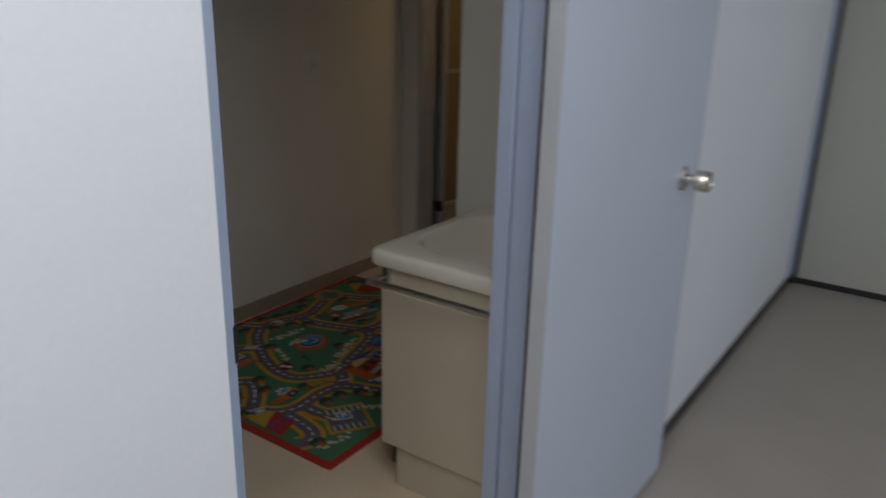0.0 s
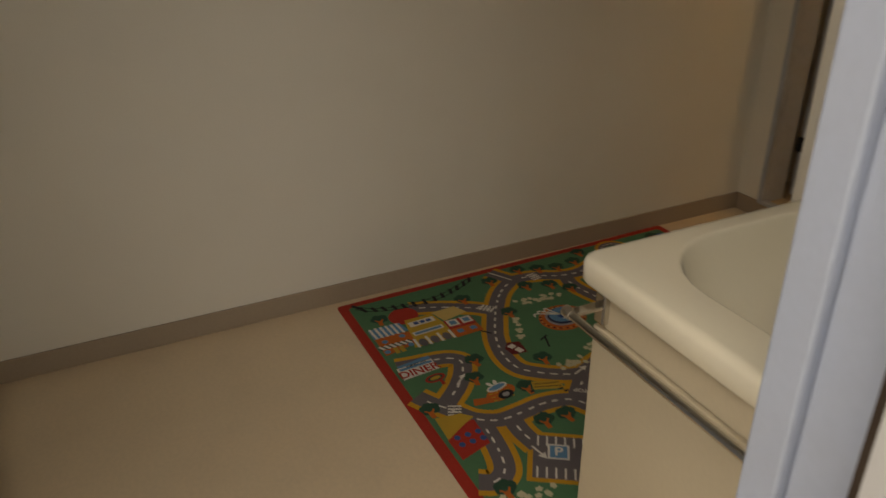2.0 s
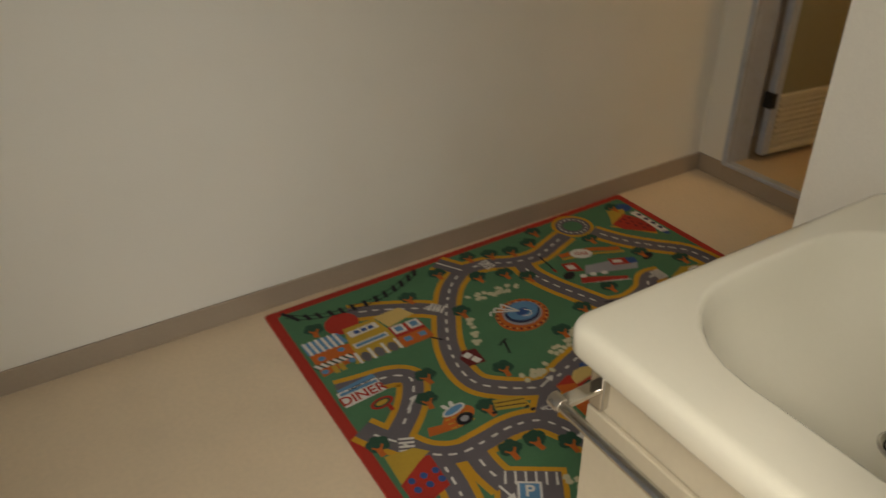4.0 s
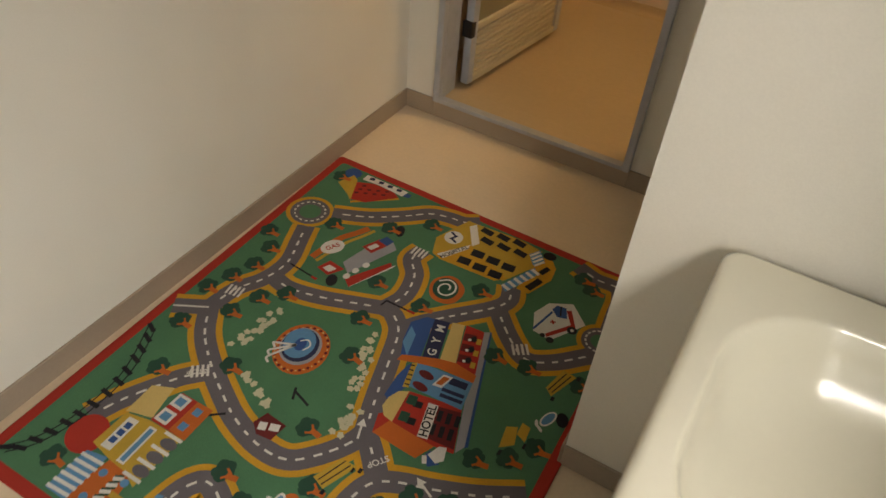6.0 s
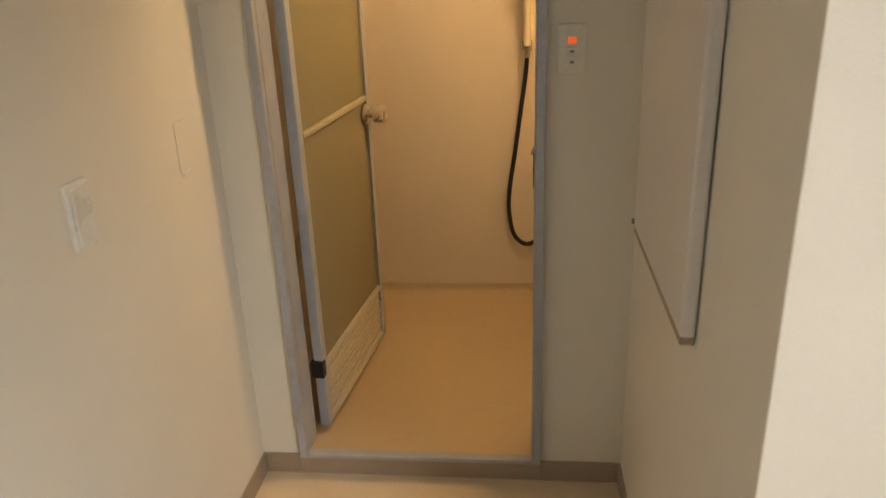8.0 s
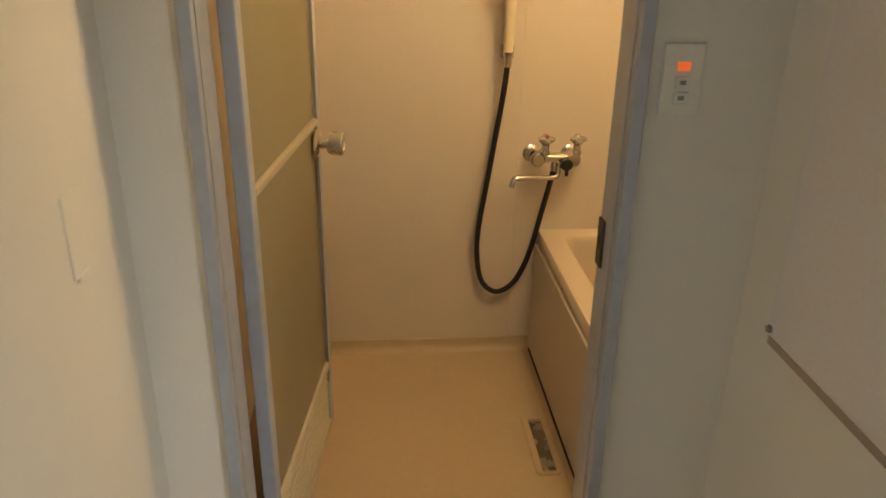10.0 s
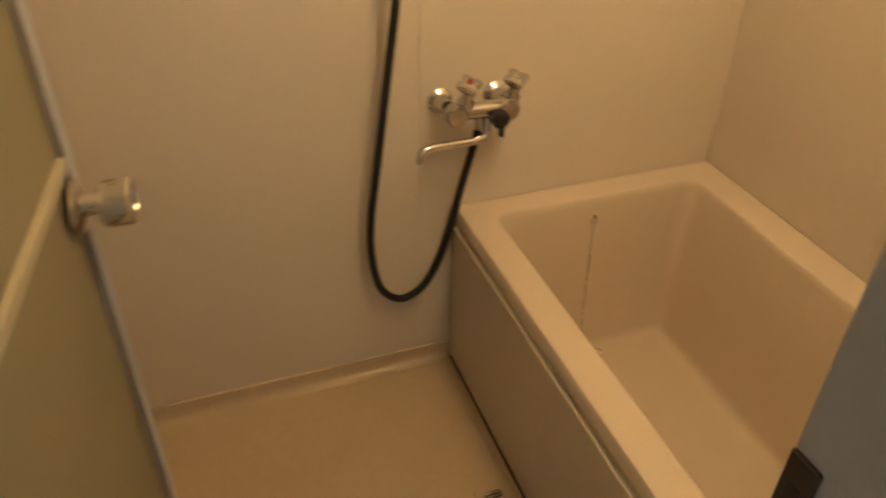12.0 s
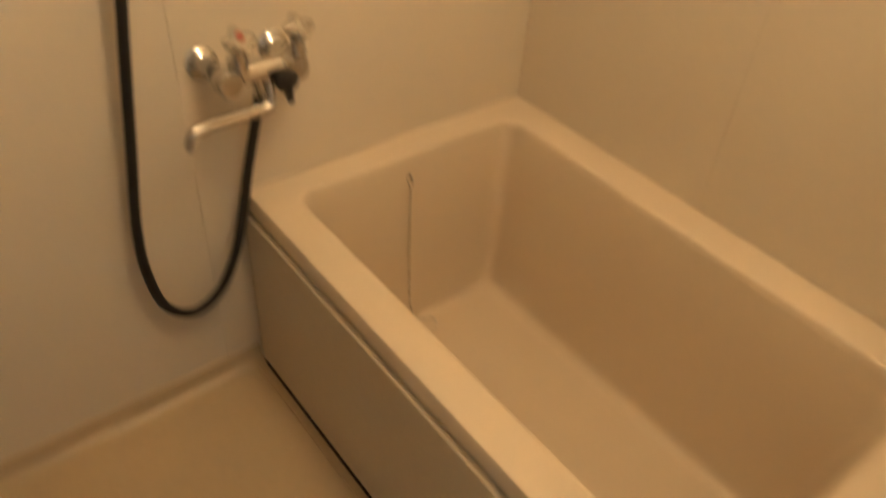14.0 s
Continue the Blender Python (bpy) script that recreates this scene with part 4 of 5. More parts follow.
for x, y in ((0.063, 0.871), (0.109, 0.819), (0.119, 0.745), (0.100, 0.681), (0.078, 0.616), (0.107, 0.494), (0.169, 0.364), (0.166, 0.086), (0.183, 0.584), (0.209, 0.659), (0.257, 0.706), (0.300, 0.455),
             (0.457, 0.741), (0.508, 0.630), (0.549, 0.418), (0.474, 0.244), (0.547, 0.205), (0.190, 0.995), (0.074, 1.190), (0.777, 0.341), (0.822, 0.400), (0.772, 0.280), (0.893, 0.424), (0.885, 0.545),
             (0.945, 0.585), (0.985, 0.640), (0.792, 0.820), (0.874, 0.832), (1.000, 0.850), (0.560, 0.860), (0.660, 0.995), (0.905, 1.165), (0.640, 0.310), (0.615, 0.045), (0.330, 1.070), (0.420, 1.150),
             (0.990, 0.420), (0.870, 1.190), (0.420, 0.870), (0.930, 0.080)):
    tree(x, y)
# flower beds
petals = bmesh.new()
for (x0, y0), (x1, y1), n in (((0.271, 0.510), (0.282, 0.658), 22), ((0.350, 0.455), (0.447, 0.405), 12), ((0.612, 0.440), (0.606, 0.520), 13), ((0.570, 0.560), (0.519, 0.715), 22), ((0.960, 0.060), (0.985, 0.180), 12), ((0.905, 0.330), (0.960, 0.370), 7)):
    for k in range(n):
        f = k / n
        ellipse(petals, x0 + (x1 - x0) * f + random.uniform(-0.015, 0.015), y0 + (y1 - y0) * f + random.uniform(-0.009, 0.009), 0.0088, 0.0072, 4 + 0.004 * k, random.uniform(0, 3), 15, 0.20)
tagged(part("flower_print", petals, INK["petal"], rug, "cream printed flowers"), kind="stuff")
# railway sleepers along the edge
printed("railway_sleeper", "black", [("s", x, y, 0.011, 0.032, 4, turn) for x, y, turn in ((0.069, 0.046, 30), (0.096, 0.062, 22), (0.108, 0.092, 16), (0.117, 0.121, 12), (0.125, 0.153, 8), (0.130, 0.182, 4), (0.132, 0.215, 2), (0.133, 0.251, -4), (0.130, 0.286, -8), (0.122, 0.317, -12), (0.111, 0.351, -15), (0.100, 0.380, -18), (0.086, 0.411, -22), (0.070, 0.439, -26))])
part("railway_rail", ribbon(bmesh.new(), [(0.066, 0.046), (0.100, 0.090), (0.121, 0.153), (0.125, 0.215), (0.122, 0.286), (0.102, 0.351), (0.062, 0.437)], 0.003, 4.4), INK["black"], rug)
part("railway_rail", ribbon(bmesh.new(), [(0.082, 0.040), (0.116, 0.085), (0.137, 0.153), (0.141, 0.215), (0.138, 0.286), (0.120, 0.355), (0.080, 0.442)], 0.003, 4.4), INK["black"], rug)
# pond
printed("pond_rim", "orange", [("e", 0.402, 0.583, 0.066, 0.078, 4, 0.3, 34)])
printed("pond_stone", "maroon", [("e", 0.402 + 0.058 * math.cos(k * 0.3), 0.583 + 0.069 * math.sin(k * 0.3), 0.0042, 0.0042, 4.5, 0, 8) for k in range(21)])
printed("pond_pebble", "cream", [("e", 0.402 + 0.058 * math.cos(k * 0.3 + 0.15), 0.583 + 0.069 * math.sin(k * 0.3 + 0.15), 0.0025, 0.0025, 4.5, 0, 6) for k in range(21)])
printed("pond_edge", "grey", [("e", 0.396, 0.588, 0.049, 0.058, 5, 0.3, 30)])
printed("pond_wall", "navy", [("e", 0.393, 0.590, 0.044, 0.052, 5.3, 0.3, 30)])
printed("pond_water", "sky", [("e", 0.388, 0.594, 0.038, 0.047, 5.6, 0.3, 30)])
printed("pond_deep", "blue", [("e", 0.392, 0.592, 0.014, 0.020, 5.8, 0.3, 26)])
spray = bmesh.new()
for dx, dy, r in ((-0.030, -0.034, 0.026), (-0.036, -0.008, 0.020), (-0.020, -0.052, 0.020)):
    ribbon(spray, [(0.385, 0.585), (0.375 + dx * 0.6, 0.575 + dy * 0.6), (0.372 + dx, 0.570 + dy), (0.385 + dx, 0.560 + dy)], 0.006, 6.2)
ribbon(spray, [(0.385, 0.600), (0.400, 0.612), (0.414, 0.600), (0.408, 0.580)], 0.004, 6.2)
part("fountain_spray", spray, INK["white"], rug, "white printed fountain spray")
# school by the edge
printed("school_roof", "red", [("e", 0.182, 0.158, 0.044, 0.048, 4.3, 0.5, 22)])
printed("school_wall", "orange", [("p", [(0.250, 0.034), (0.268, 0.143), (0.333, 0.132), (0.354, 0.034)], 4)])
printed("school_block", "red", [("p", [(0.262, 0.252), (0.268, 0.339), (0.355, 0.340), (0.358, 0.252)], 4.6)])
printed("school_block_base", "orange", [("p", [(0.312, 0.254), (0.312, 0.339), (0.355, 0.340), (0.358, 0.252)], 4.7)])
printed("school_front", "gold", [("p", [(0.207, 0.150), (0.207, 0.238), (0.262, 0.250), (0.352, 0.252), (0.352, 0.120), (0.313, 0.136), (0.268, 0.139)], 4.9)])
printed("school_side_roof", "cream", [("p", [(0.203, 0.240), (0.198, 0.318), (0.244, 0.340), (0.262, 0.257)], 5.0)])
printed("school_window_frame", "white", [("s", 0.236, 0.194, 0.082, 0.026, 5.2, 3), ("s", 0.286, 0.193, 0.096, 0.020, 5.2, 3), ("s", 0.282, 0.275, 0.034, 0.034, 5.2), ("s", 0.282, 0.319, 0.034, 0.034, 5.2)] + [("s", 0.334, 0.135 + 0.037 * k, 0.008, 0.046, 5.5) for k in range(4)])
printed("school_glass", "sky", [("s", 0.286, 0.193, 0.086, 0.011, 5.6, 3), ("s", 0.282, 0.275, 0.020, 0.021, 5.6), ("s", 0.282, 0.319, 0.020, 0.021, 5.6), ("s", 0.331, 0.276, 0.019, 0.018, 5.6), ("s", 0.331, 0.318, 0.019, 0.018, 5.6), ("e", 0.338, 0.044, 0.009, 0.009, 5.6), ("e", 0.332, 0.118, 0.009, 0.009, 5.6), ("e", 0.280, 0.112, 0.009, 0.009, 5.6), ("e", 0.288, 0.056, 0.009, 0.009, 5.6)])
printed("school_pane", "blue", [("s", 0.236, 0.176 + 0.020 * k, 0.015, 0.015, 5.6, 3) for k in range(3)])
printed("school_arch", "road", [("e", 0.338, 0.154 + 0.037 * k, 0.020, 0.013, 5.1, 0, 16) for k in range(3)])
printed("school_door", "gold", [("s", 0.342, 0.070, 0.013, 0.030, 5.2), ("s", 0.341, 0.088, 0.013, 0.030, 5.2)])
printed("awning_blue", "sky", [("p", [(0.211, 0.032), (0.212, 0.131), (0.260, 0.141), (0.264, 0.032)], 4.7)])
printed("awning_stripe", "white", [("s", 0.237, 0.040 + k * 0.0165, 0.0078, 0.056, 5.0, 4) for k in range(6)] + [("s", 0.315, 0.036 + k * 0.0165, 0.0085, 0.022, 5.3, 30) for k in range(6)])
printed("awning_gap", "tree", [("s", 0.315, 0.036 + k * 0.0165, 0.017, 0.018, 5.25, 30) for k in range(6)])
# diner
printed("diner_sign", "white", [("p", [(0.424, 0.034), (0.420, 0.139), (0.470, 0.142), (0.479, 0.034)], 4)])
printed("diner_top", "sky", [("p", [(0.414, 0.040), (0.402, 0.136), (0.416, 0.140), (0.430, 0.040)], 3.8)])
letters("DINER", 0.457, 0.088, 0.041, "red", 5, 92)
printed("diner_band", "sky", [("s", 0.432, 0.088, 0.096, 0.010, 4.6, 2)])
letters("AMERICAN", 0.425, 0.092, 0.012, "black", 5, 96)
printed("burger", "red", [("e", 0.505, 0.112, 0.017, 0.030, 4.2, 0.15, 20), ("s", 0.530, 0.122, 0.010, 0.020, 4.2)])
printed("burger_ring", "tree", [("e", 0.505, 0.112, 0.011, 0.022, 4.8, 0.15, 20)])
printed("burger_bun", "gold", [("e", 0.505, 0.112, 0.007, 0.016, 5.2, 0.15, 16)])
# coffee stop
printed("coffee_terrace", "orange", [("e", 0.637, 0.236, 0.026, 0.046, 4, 0.3, 20), ("p", [(0.640, 0.200), (0.630, 0.160), (0.655, 0.150), (0.665, 0.215)], 3.9)])
printed("coffee_brick", "gold", [("s", 0.618 + 0.014 * (k % 4), 0.210 + 0.016 * (k // 4), 0.012, 0.0035, 4.6) for k in range(16)])
printed("coffee_cup", "white", [("e", 0.612, 0.238, 0.013, 0.032, 5, 0.2, 20), ("e", 0.594, 0.225, 0.010, 0.006, 5, 0.5, 10), ("e", 0.592, 0.243, 0.010, 0.006, 5, -0.3, 10)])
printed("coffee_drink", "sky", [("e", 0.612, 0.238, 0.009, 0.026, 5.5, 0.2, 20)])
printed("tyre_black", "black", [("e", 0.648, 0.245, 0.017, 0.023, 5.2, 0.3, 20), ("s", 0.470, 0.472, 0.034, 0.006, 5, 25), ("s", 0.690, 0.385, 0.012, 0.006, 5), ("s", 0.365, 0.335, 0.045, 0.006, 4.6, -50), ("s", 0.492, 0.470, 0.006, 0.050, 4.4, -18)])
printed("tyre_hub", "grey", [("e", 0.648, 0.245, 0.008, 0.011, 5.8, 0.3, 16)])
# kiosk, telescope, plane and seats
printed("kiosk", "maroon", [("p", [(0.445, 0.365), (0.455, 0.400), (0.510, 0.395), (0.505, 0.350), (0.470, 0.345)], 4.4)])
printed("kiosk_window", "white", [("s", 0.468, 0.368, 0.020, 0.018, 5, 20), ("s", 0.492, 0.378, 0.018, 0.022, 5, 20)])
printed("bench", "gold", [("p", [(0.632, 0.330), (0.656, 0.395), (0.694, 0.396), (0.664, 0.318)], 4.4), ("p", [(0.937, 0.802), (0.951, 0.872), (0.986, 0.868), (0.957, 0.785)], 4.4), ("p", [(0.918, 0.598), (0.908, 0.655), (0.930, 0.668), (0.944, 0.622)], 4.4), ("p", [(0.936, 0.650), (0.934, 0.684), (0.955, 0.680), (0.960, 0.640)], 4.4)])
printed("bench_slat", "black", [("s", 0.655, 0.362, 0.070, 0.003, 5, -18), ("s", 0.668, 0.358, 0.072, 0.003, 5, -20), ("s", 0.953, 0.832, 0.068, 0.003, 5, -14), ("s", 0.964, 0.830, 0.070, 0.003, 5, -16), ("s", 0.668, 0.312, 0.012, 0.008, 5), ("s", 0.704, 0.392, 0.012, 0.008, 5), ("s", 0.963, 0.780, 0.012, 0.008, 5), ("s", 0.992, 0.866, 0.012, 0.008, 5), ("s", 0.925, 0.588, 0.014, 0.006, 5), ("s", 0.963, 0.630, 0.014, 0.006, 5), ("e", 1.006, 0.738, 0.014, 0.020, 4.6, 0.4, 16)])
printed("telescope", "white", [("e", 0.978, 0.724, 0.013, 0.026, 5, -0.3, 18), ("e", 0.960, 0.700, 0.004, 0.010, 5, 0.4, 10), ("e", 0.972, 0.690, 0.004, 0.010, 5, 0.9, 10)])
printed("telescope_glass", "sky", [("e", 0.978, 0.724, 0.009, 0.021, 5.5, -0.3, 18)])
# gym and hotel block
printed("gym_roof", "blue", [("p", [(0.608, 0.693), (0.584, 0.742), (0.570, 0.800), (0.594, 0.837), (0.615, 0.841), (0.650, 0.713)], 4.2), ("p", [(0.638, 0.580), (0.632, 0.640), (0.637, 0.683), (0.650, 0.701), (0.668, 0.625), (0.652, 0.572)], 4.2)])
printed("gym_shade", "sky", [("p", [(0.588, 0.734), (0.578, 0.790), (0.602, 0.771), (0.620, 0.702)], 4.6)])
printed("gym_gable", "orange", [("p", [(0.606, 0.680), (0.608, 0.700), (0.650, 0.720), (0.690, 0.738), (0.728, 0.748), (0.786, 0.742), (0.790, 0.718), (0.700, 0.712), (0.648, 0.696)], 4.9)])
printed("gym_front", "navy", [("p", [(0.652, 0.718), (0.614, 0.843), (0.652, 0.852), (0.688, 0.730)], 4.6)])
for letter, lx, ly in (("G", 0.664, 0.746), ("Y", 0.654, 0.783), ("M", 0.643, 0.822)):
    letters(letter, lx, ly, 0.030, "white", 5.4, 104)
printed("gym_side", "cream", [("p", [(0.690, 0.738), (0.657, 0.856), (0.687, 0.865), (0.728, 0.746)], 4.6)])
printed("shop_row", "red", [("p", [(0.729, 0.746), (0.690, 0.868), (0.738, 0.872), (0.784, 0.738)], 4.4)])
printed("shop_window", "maroon", [("s", 0.738 - 0.010 * k, 0.770 + 0.033 * k, 0.024, 0.030, 4.9, 16) for k in range(3)])
printed("shop_goods", "black", [("e", 0.748 - 0.010 * k, 0.772 + 0.033 * k, 0.008, 0.009, 5.1, 0.4, 10) for k in range(3)])
printed("shop_lamp", "white", [("e", 0.740 - 0.010 * k, 0.764 + 0.033 * k, 0.0045, 0.0045, 5.3, 0.4, 8) for k in range(3)])
printed("shop_front_edge", "gold", [("s", 0.764 - 0.011 * k, 0.764 + 0.036 * k, 0.018, 0.012, 5.2, 16) for k in range(3)])
printed("tower_front", "sky", [("p", [(0.664, 0.629), (0.648, 0.701), (0.789, 0.720), (0.804, 0.638)], 4.8)])
printed("tower_window", "maroon", [("e", 0.688, 0.679, 0.020, 0.011, 5.4, -0.1, 14), ("e", 0.693, 0.643, 0.020, 0.011, 5.4, -0.1, 14)])
printed("tower_glass", "navy", [("s", 0.763, 0.698, 0.020, 0.042, 5.4, 8), ("s", 0.769, 0.652, 0.010, 0.054, 5.4, 8), ("s", 0.765, 0.668, 0.010, 0.054, 5.4, 8)])
printed("tower_sign", "white", [("p", [(0.713, 0.662), (0.721, 0.703), (0.744, 0.707), (0.736, 0.666)], 5.5)])
printed("tower_sign_mark", "orange", [("p", [(0.718, 0.670), (0.724, 0.698), (0.739, 0.700), (0.732, 0.672)], 6)])
printed("roof_rail", "gold", [("p", [(0.660, 0.620), (0.642, 0.690), (0.652, 0.700), (0.672, 0.626)], 5.2)])
printed("roof_rail_gap", "black", [("s", 0.665 - 0.0045 * k, 0.632 + 0.0135 * k, 0.004, 0.011, 5.5, 14) for k in range(5)])
printed("hotel_front", "red", [("p", [(0.686, 0.528), (0.676, 0.618), (0.803, 0.644), (0.845, 0.531), (0.797, 0.524)], 4.6)])
printed("hotel_door", "maroon", [("p", [(0.756, 0.618), (0.780, 0.534), (0.840, 0.540), (0.808, 0.632)], 4.9)])
printed("hotel_window", "black", [("s", 0.776 + 0.020 * k - 0.004 * j, 0.560 + 0.038 * j + 0.004 * k, 0.030, 0.011, 5.2, 15) for k in range(3) for j in range(2)] + [("s", 0.716, 0.598, 0.018, 0.020, 5.2, 12), ("s", 0.726, 0.552, 0.018, 0.020, 5.2, 12)])
printed("hotel_awning", "tree", [("s", 0.698, 0.601, 0.026, 0.022, 5.4, 12), ("s", 0.707, 0.554, 0.026, 0.022, 5.4, 12)])
printed("hotel_sign", "white", [("p", [(0.757, 0.526), (0.733, 0.615), (0.756, 0.620), (0.780, 0.531)], 5.6)])
letters("HOTEL", 0.757, 0.573, 0.027, "black", 6, 105)
printed("hotel_base", "orange", [("p", [(0.671, 0.483), (0.688, 0.534), (0.802, 0.528), (0.782, 0.478)], 4.4)])
printed("hotel_base_side", "red", [("p", [(0.671, 0.483), (0.655, 0.530), (0.672, 0.548), (0.690, 0.534)], 4.3)])
printed("hotel_dome", "cream", [("p", [(0.651, 0.552), (0.650, 0.580), (0.660, 0.606), (0.680, 0.618), (0.692, 0.528), (0.668, 0.532)], 4.9)])
printed("pavement_slab", "grey", [("p", [(0.738, 0.872), (0.750, 0.880), (0.857, 0.559), (0.846, 0.534), (0.786, 0.700)], 4.2)])
printed("pavement_line", "blue", [("p", [(0.750, 0.882), (0.755, 0.880), (0.863, 0.562), (0.857, 0.556)], 4.2)])
printed("pigeon", "white", [("p", [(0.800, 0.500), (0.810, 0.530), (0.826, 0.536), (0.836, 0.505), (0.824, 0.490)], 5.2), ("s", 0.800, 0.486, 0.020, 0.010, 5.2, 30)])
printed("pigeon_wing", "blue", [("p", [(0.792, 0.486), (0.800, 0.512), (0.832, 0.492), (0.815, 0.475)], 5.0)])
# hospital
printed("hospital_roof", "gold", [("p", [(0.482, 1.050), (0.458, 1.111), (0.499, 1.228), (0.526, 1.228), (0.556, 1.135)], 4.2)])
printed("hospital_wing", "yellow", [("p", [(0.482, 1.050), (0.511, 1.039), (0.673, 1.048), (0.700, 1.074), (0.556, 1.135)], 4.45)])
printed("hospital_front", "gold", [("p", [(0.526, 1.228), (0.664, 1.240), (0.732, 1.228), (0.738, 1.152), (0.693, 1.060), (0.556, 1.135)], 4.3)])
printed("hospital_porch", "yellow", [("p", [(0.735, 1.056), (0.770, 1.056), (0.800, 1.137), (0.793, 1.185), (0.752, 1.232), (0.735, 1.160)], 4.1)])
printed("hospital_window", "black", [("s", 0.566 + 0.049 * k, 1.215 + 0.004 * k, 0.022, 0.037, 5, -8) for k in range(3)] + [("s", 0.584 + 0.050 * k, 1.179 + 0.004 * k, 0.022, 0.037, 5, -8) for k in range(3)] + [("s", 0.588 + 0.047 * k, 1.116, 0.028, 0.036, 5, 6) for k in range(3)] + [("s", 0.570 + 0.047 * k, 1.071, 0.028, 0.036, 5, 6) for k in range(3)] + [("s", 0.768, 1.096, 0.052, 0.020, 5, -18), ("s", 0.770, 1.160, 0.034, 0.016, 5, -18), ("e", 0.758, 1.222, 0.018, 0.016, 5)])
printed("hospital_board", "white", [("e", 0.499, 1.138, 0.026, 0.028, 5, 0, 16), ("p", [(0.513, 1.206), (0.526, 1.226), (0.571, 1.157), (0.559, 1.135)], 5), ("p", [(0.494, 1.052), (0.516, 1.046), (0.556, 1.118), (0.552, 1.136)], 5)])
printed("hospital_emblem", "navy", [("s", 0.499, 1.138, 0.026, 0.007, 5.5, -28), ("s", 0.493, 1.150, 0.007, 0.022, 5.5, -28), ("s", 0.505, 1.127, 0.007, 0.022, 5.5, -28)])
letters("HOSPITAL", 0.530, 1.086, 0.020, "black", 5.5, 62)
printed("hospital_awning_blue", "sky", [("p", [(0.696, 1.044), (0.742, 1.156), (0.760, 1.134), (0.717, 1.028)], 5.3), ("p", [(0.706, 1.197), (0.725, 1.231), (0.758, 1.189), (0.735, 1.161)], 5.3)])
printed("hospital_awning", "white", [("s", 0.710 + 0.0082 * k, 1.044 + 0.0195 * k, 0.010, 0.026, 5.4, -20) for k in range(6)] + [("s", 0.719 + 0.009 * k, 1.208 - 0.010 * k, 0.034, 0.007, 5.4, -28) for k in range(4)])
# ambulance
printed("ambulance_body", "white", [("p", [(0.836, 0.946), (0.812, 1.004), (0.831, 1.056), (0.885, 1.088), (0.940, 1.036), (0.920, 1.000), (0.884, 0.940)], 4.6)])
printed("ambulance_band", "red", [("p", [(0.872, 0.944), (0.866, 0.954), (0.908, 1.016), (0.880, 1.056), (0.890, 1.064), (0.922, 1.014)], 5.2), ("s", 0.866, 1.000, 0.014, 0.005, 5.4, 35), ("s", 0.866, 1.000, 0.005, 0.014, 5.4, 35)])
printed("ambulance_glass", "blue", [("p", [(0.846, 1.040), (0.852, 1.060), (0.876, 1.064), (0.892, 1.030), (0.868, 1.022)], 5.2), ("s", 0.842, 0.992, 0.082, 0.006, 5.2, -12)])
printed("ambulance_wheel", "black", [("e", 0.918, 1.000, 0.013, 0.013, 5.6, 0, 14), ("e", 0.884, 0.940, 0.010, 0.010, 5.6, 0, 14), ("e", 0.862, 0.945, 0.007, 0.007, 5.6, 0, 12)])
printed("ambulance_hub", "white", [("e", 0.918, 1.000, 0.005, 0.005, 5.9, 0, 10)])
printed("ambulance_pillar", "black", [("s", 0.868, 1.046, 0.034, 0.004, 5.6, 20)])
# fire station and engine
printed("station_yard", "grey", [("p", [(0.306, 0.880), (0.324, 0.965), (0.369, 1.026), (0.396, 1.002), (0.341, 0.852)], 4.4)])
printed("station_front", "red", [("p", [(0.262, 0.826), (0.275, 0.866), (0.325, 0.860), (0.302, 0.817)], 4.8), ("p", [(0.312, 0.960), (0.335, 1.014), (0.368, 1.005), (0.347, 0.952)], 4.8), ("p", [(0.346, 0.832), (0.412, 0.952), (0.423, 0.939), (0.372, 0.812)], 4.6)])
printed("station_panel", "white", [("p", [(0.275, 0.832), (0.283, 0.852), (0.308, 0.849), (0.297, 0.828)], 5.3), ("p", [(0.324, 0.966), (0.335, 0.992), (0.350, 0.988), (0.340, 0.962)], 5.3), ("e", 0.345, 0.842, 0.009, 0.011, 5, 0, 12), ("e", 0.352, 0.872, 0.009, 0.011, 5, 0, 12), ("e", 0.363, 0.905, 0.009, 0.011, 5, 0, 12), ("e", 0.247, 0.914, 0.026, 0.034, 5.2, -0.45, 24), ("p", [(0.370, 0.806), (0.372, 0.812), (0.424, 0.944), (0.430, 0.950), (0.424, 0.930)], 4.7)])
letters("GAS", 0.247, 0.914, 0.022, "red", 5.7, 62)
printed("station_glass", "blue", [("p", [(0.334, 1.006), (0.345, 1.034), (0.372, 1.026), (0.366, 1.000)], 5.2)])
printed("station_bush", "black", [("e", 0.322, 0.808, 0.015, 0.022, 4.5, 0.4, 14), ("e", 0.362, 1.074, 0.013, 0.024, 4.5, 0.4, 14)])
printed("street_lamp_pole", "black", [("p", [(0.196, 0.795), (0.196, 0.800), (0.284, 0.792), (0.284, 0.787)], 4.8), ("p", [(0.474, 0.806), (0.478, 0.830), (0.556, 0.830), (0.556, 0.825), (0.482, 0.824), (0.479, 0.806)], 4.8)])
printed("street_lamp_foot", "red", [("s", 0.280, 0.789, 0.008, 0.018, 5, -5), ("s", 0.552, 0.828, 0.008, 0.022, 5)])
rb = bmesh.new()
ribbon(rb, [(0.226, 0.850), (0.240, 0.945), (0.268, 1.000), (0.284, 1.034)], 0.020, 4.0)
part("rainbow_orange", rb, INK["orange"], rug)
rb = bmesh.new()
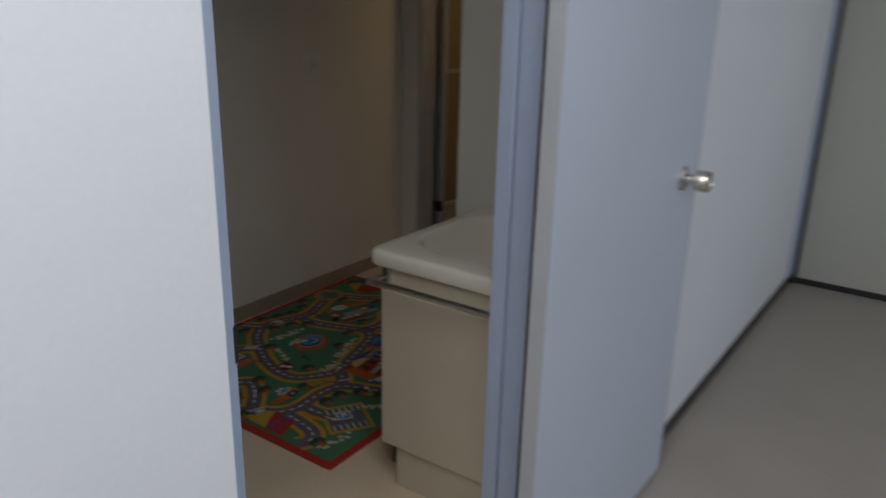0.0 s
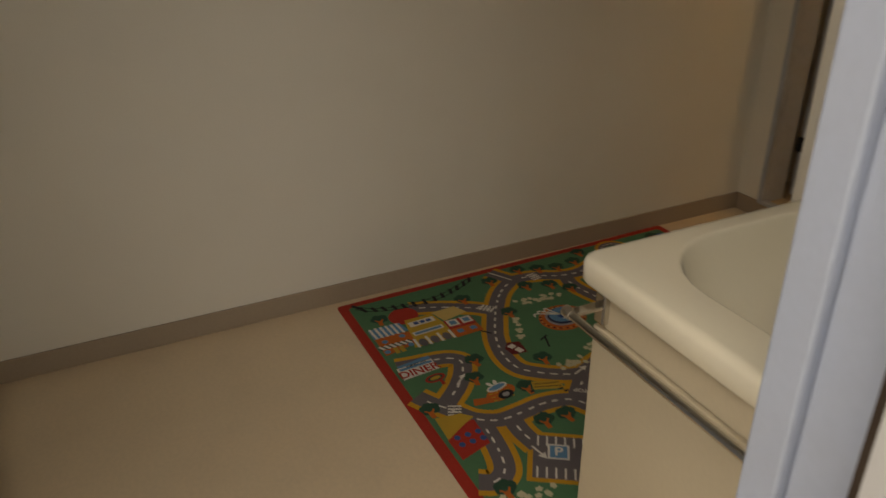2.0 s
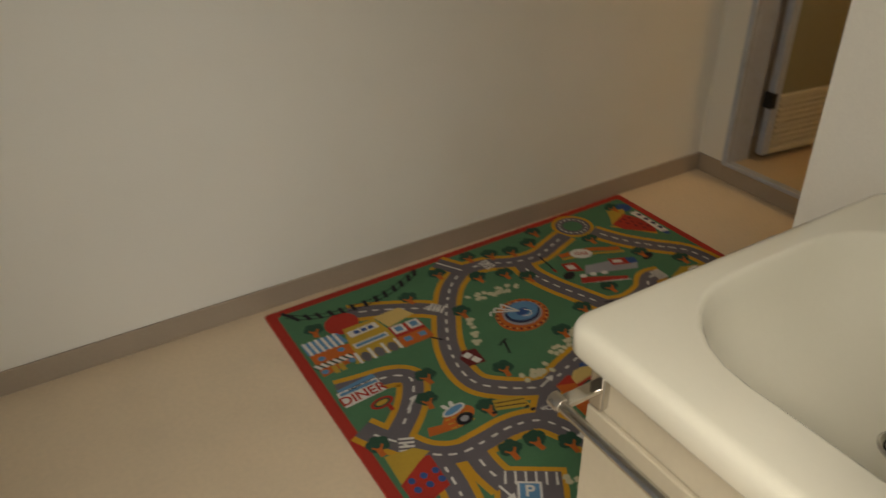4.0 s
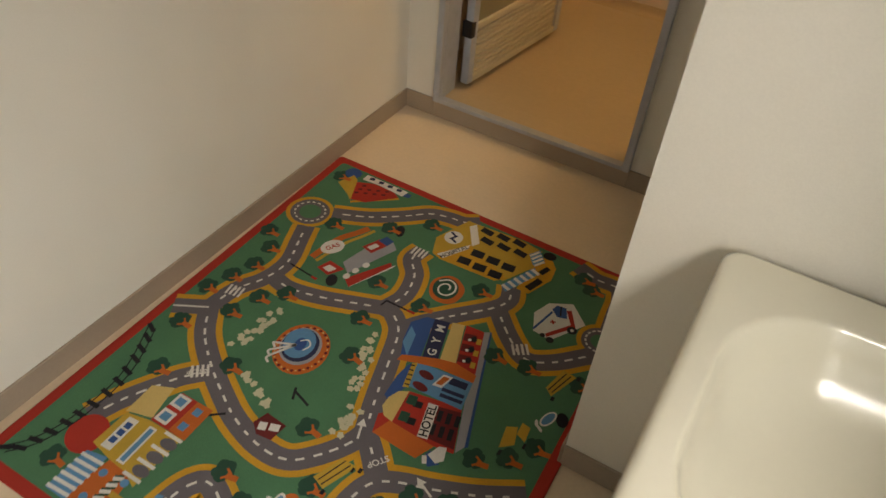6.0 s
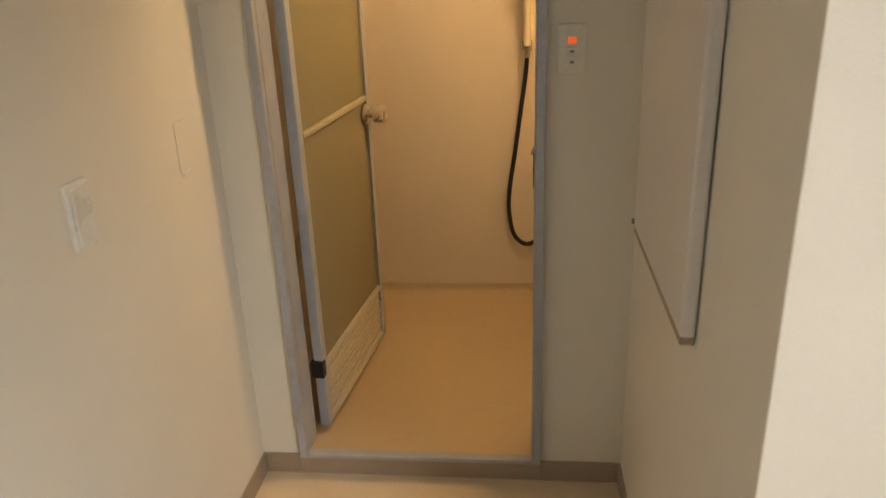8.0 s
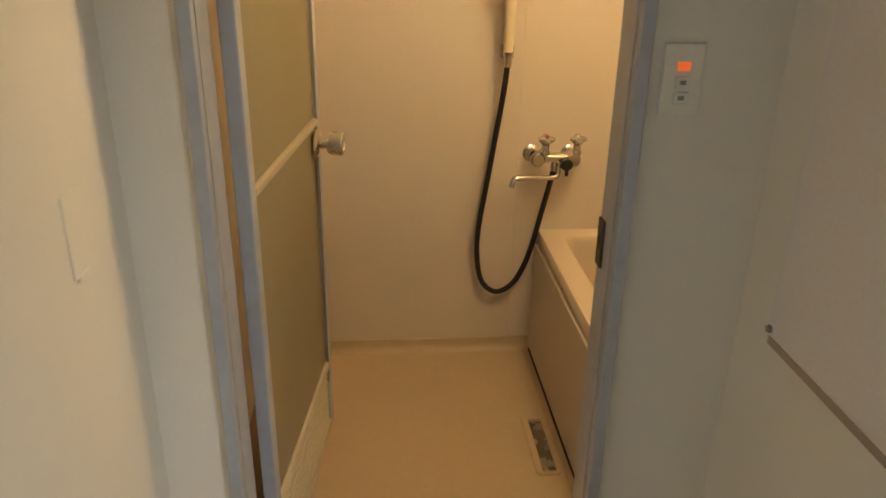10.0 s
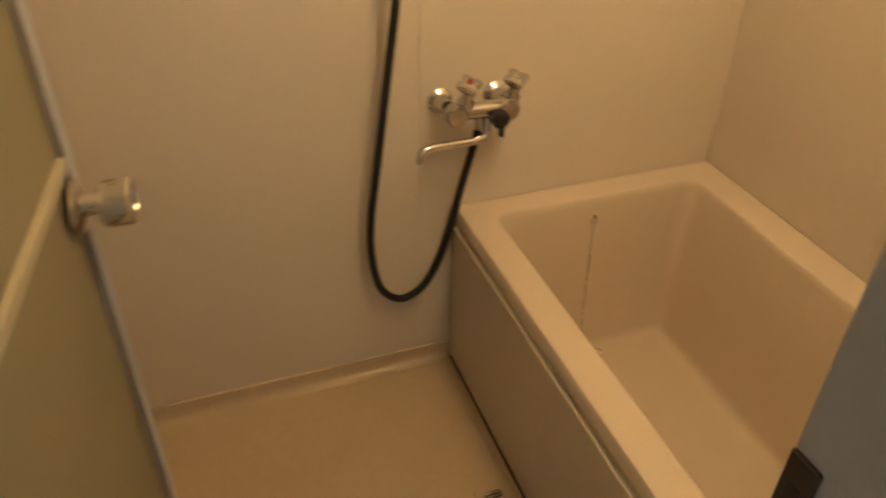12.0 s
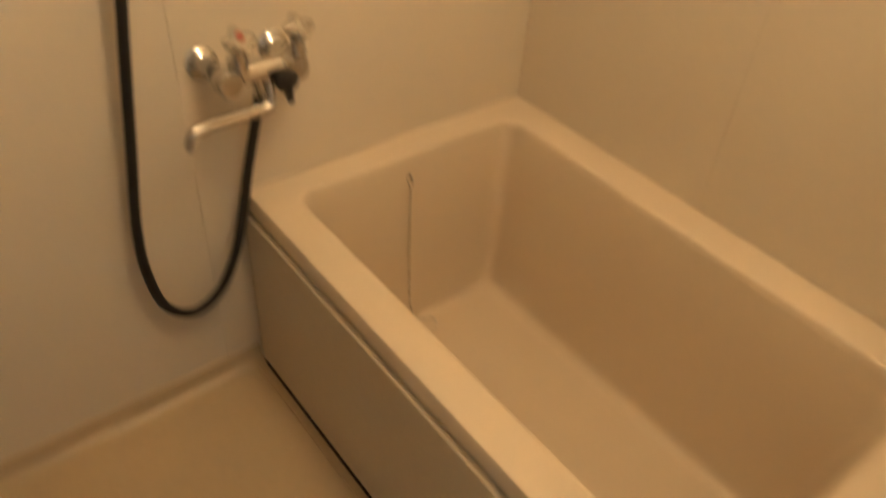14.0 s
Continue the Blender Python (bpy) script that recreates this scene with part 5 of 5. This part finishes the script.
ribbon(rb, [(0.244, 0.845), (0.264, 0.940), (0.290, 1.000), (0.303, 1.035)], 0.010, 4.1)
part("rainbow_gold", rb, INK["gold"], rug)
# spiral garden
printed("garden_disc", "orange", [("e", 0.586, 0.948, 0.046, 0.052, 4, 0.3, 26, 0.02)])
printed("garden_bed", "tree", [("e", 0.582, 0.950, 0.034, 0.040, 4.6, 0.3, 26)])
coil = [(0.582 + (0.010 + 0.0021 * k) * math.cos(k * 0.9), 0.950 + (0.012 + 0.0024 * k) * math.sin(k * 0.9)) for k in range(11)]
part("garden_spiral", ribbon(bmesh.new(), coil, 0.005, 5.2), INK["white"], rug)
# corner house and red house
printed("corner_house", "red", [("p", [(0.128, 1.190), (0.160, 1.112), (0.207, 1.124), (0.275, 1.198), (0.250, 1.214), (0.180, 1.214)], 4.4)])
printed("corner_house_brick", "maroon", [("s", 0.160 + 0.024 * (k % 4), 1.148 + 0.020 * (k // 4) + 0.012 * (k % 4), 0.009, 0.012, 4.8, 30) for k in range(9)])
printed("corner_house_roof", "gold", [("p", [(0.086, 1.158), (0.141, 1.128), (0.166, 1.108), (0.128, 1.200), (0.105, 1.215)], 4.6)])
printed("corner_house_door", "blue", [("e", 0.098, 1.222, 0.026, 0.024, 4.5, 0, 20), ("s", 0.288, 1.222, 0.018, 0.026, 4.6, 10)])
printed("corner_house_edge", "yellow", [("p", [(0.172, 1.098), (0.168, 1.106), (0.276, 1.200), (0.282, 1.192)], 4.3)])
printed("corner_flag", "white", [("p", [(0.138, 1.212), (0.138, 1.240), (0.285, 1.238), (0.280, 1.210), (0.195, 1.216)], 5)])
printed("corner_flag_mark", "navy", [("s", 0.162 + 0.032 * k, 1.230, 0.013, 0.016, 5.5, 15) for k in range(4)])
printed("red_house", "red", [("p", [(0.688, 0.085), (0.700, 0.125), (0.790, 0.120), (0.815, 0.036), (0.740, 0.034)], 4.4)])
printed("red_house_roof", "gold", [("p", [(0.655, 0.040), (0.664, 0.105), (0.690, 0.130), (0.705, 0.096), (0.740, 0.036)], 4.8)])
printed("red_house_window", "blue", [("e", 0.742 + 0.026 * (k % 2), 0.058 + 0.028 * (k // 2), 0.009, 0.008, 5, 0, 10) for k in range(6)])
printed("parking_board", "sky", [("s", 0.888, 0.246, 0.040, 0.040, 4.2, -33)])
printed("parking_frame", "white", [("s", 0.888, 0.246, 0.050, 0.050, 4.0, -33)])
letters("P", 0.888, 0.246, 0.040, "white", 4.8, 57)
letters("STOP", 0.722, 0.430, 0.020, "white", 3.6, 235)
letters("STOP", 0.250, 0.400, 0.018, "white", 3.6, 215)
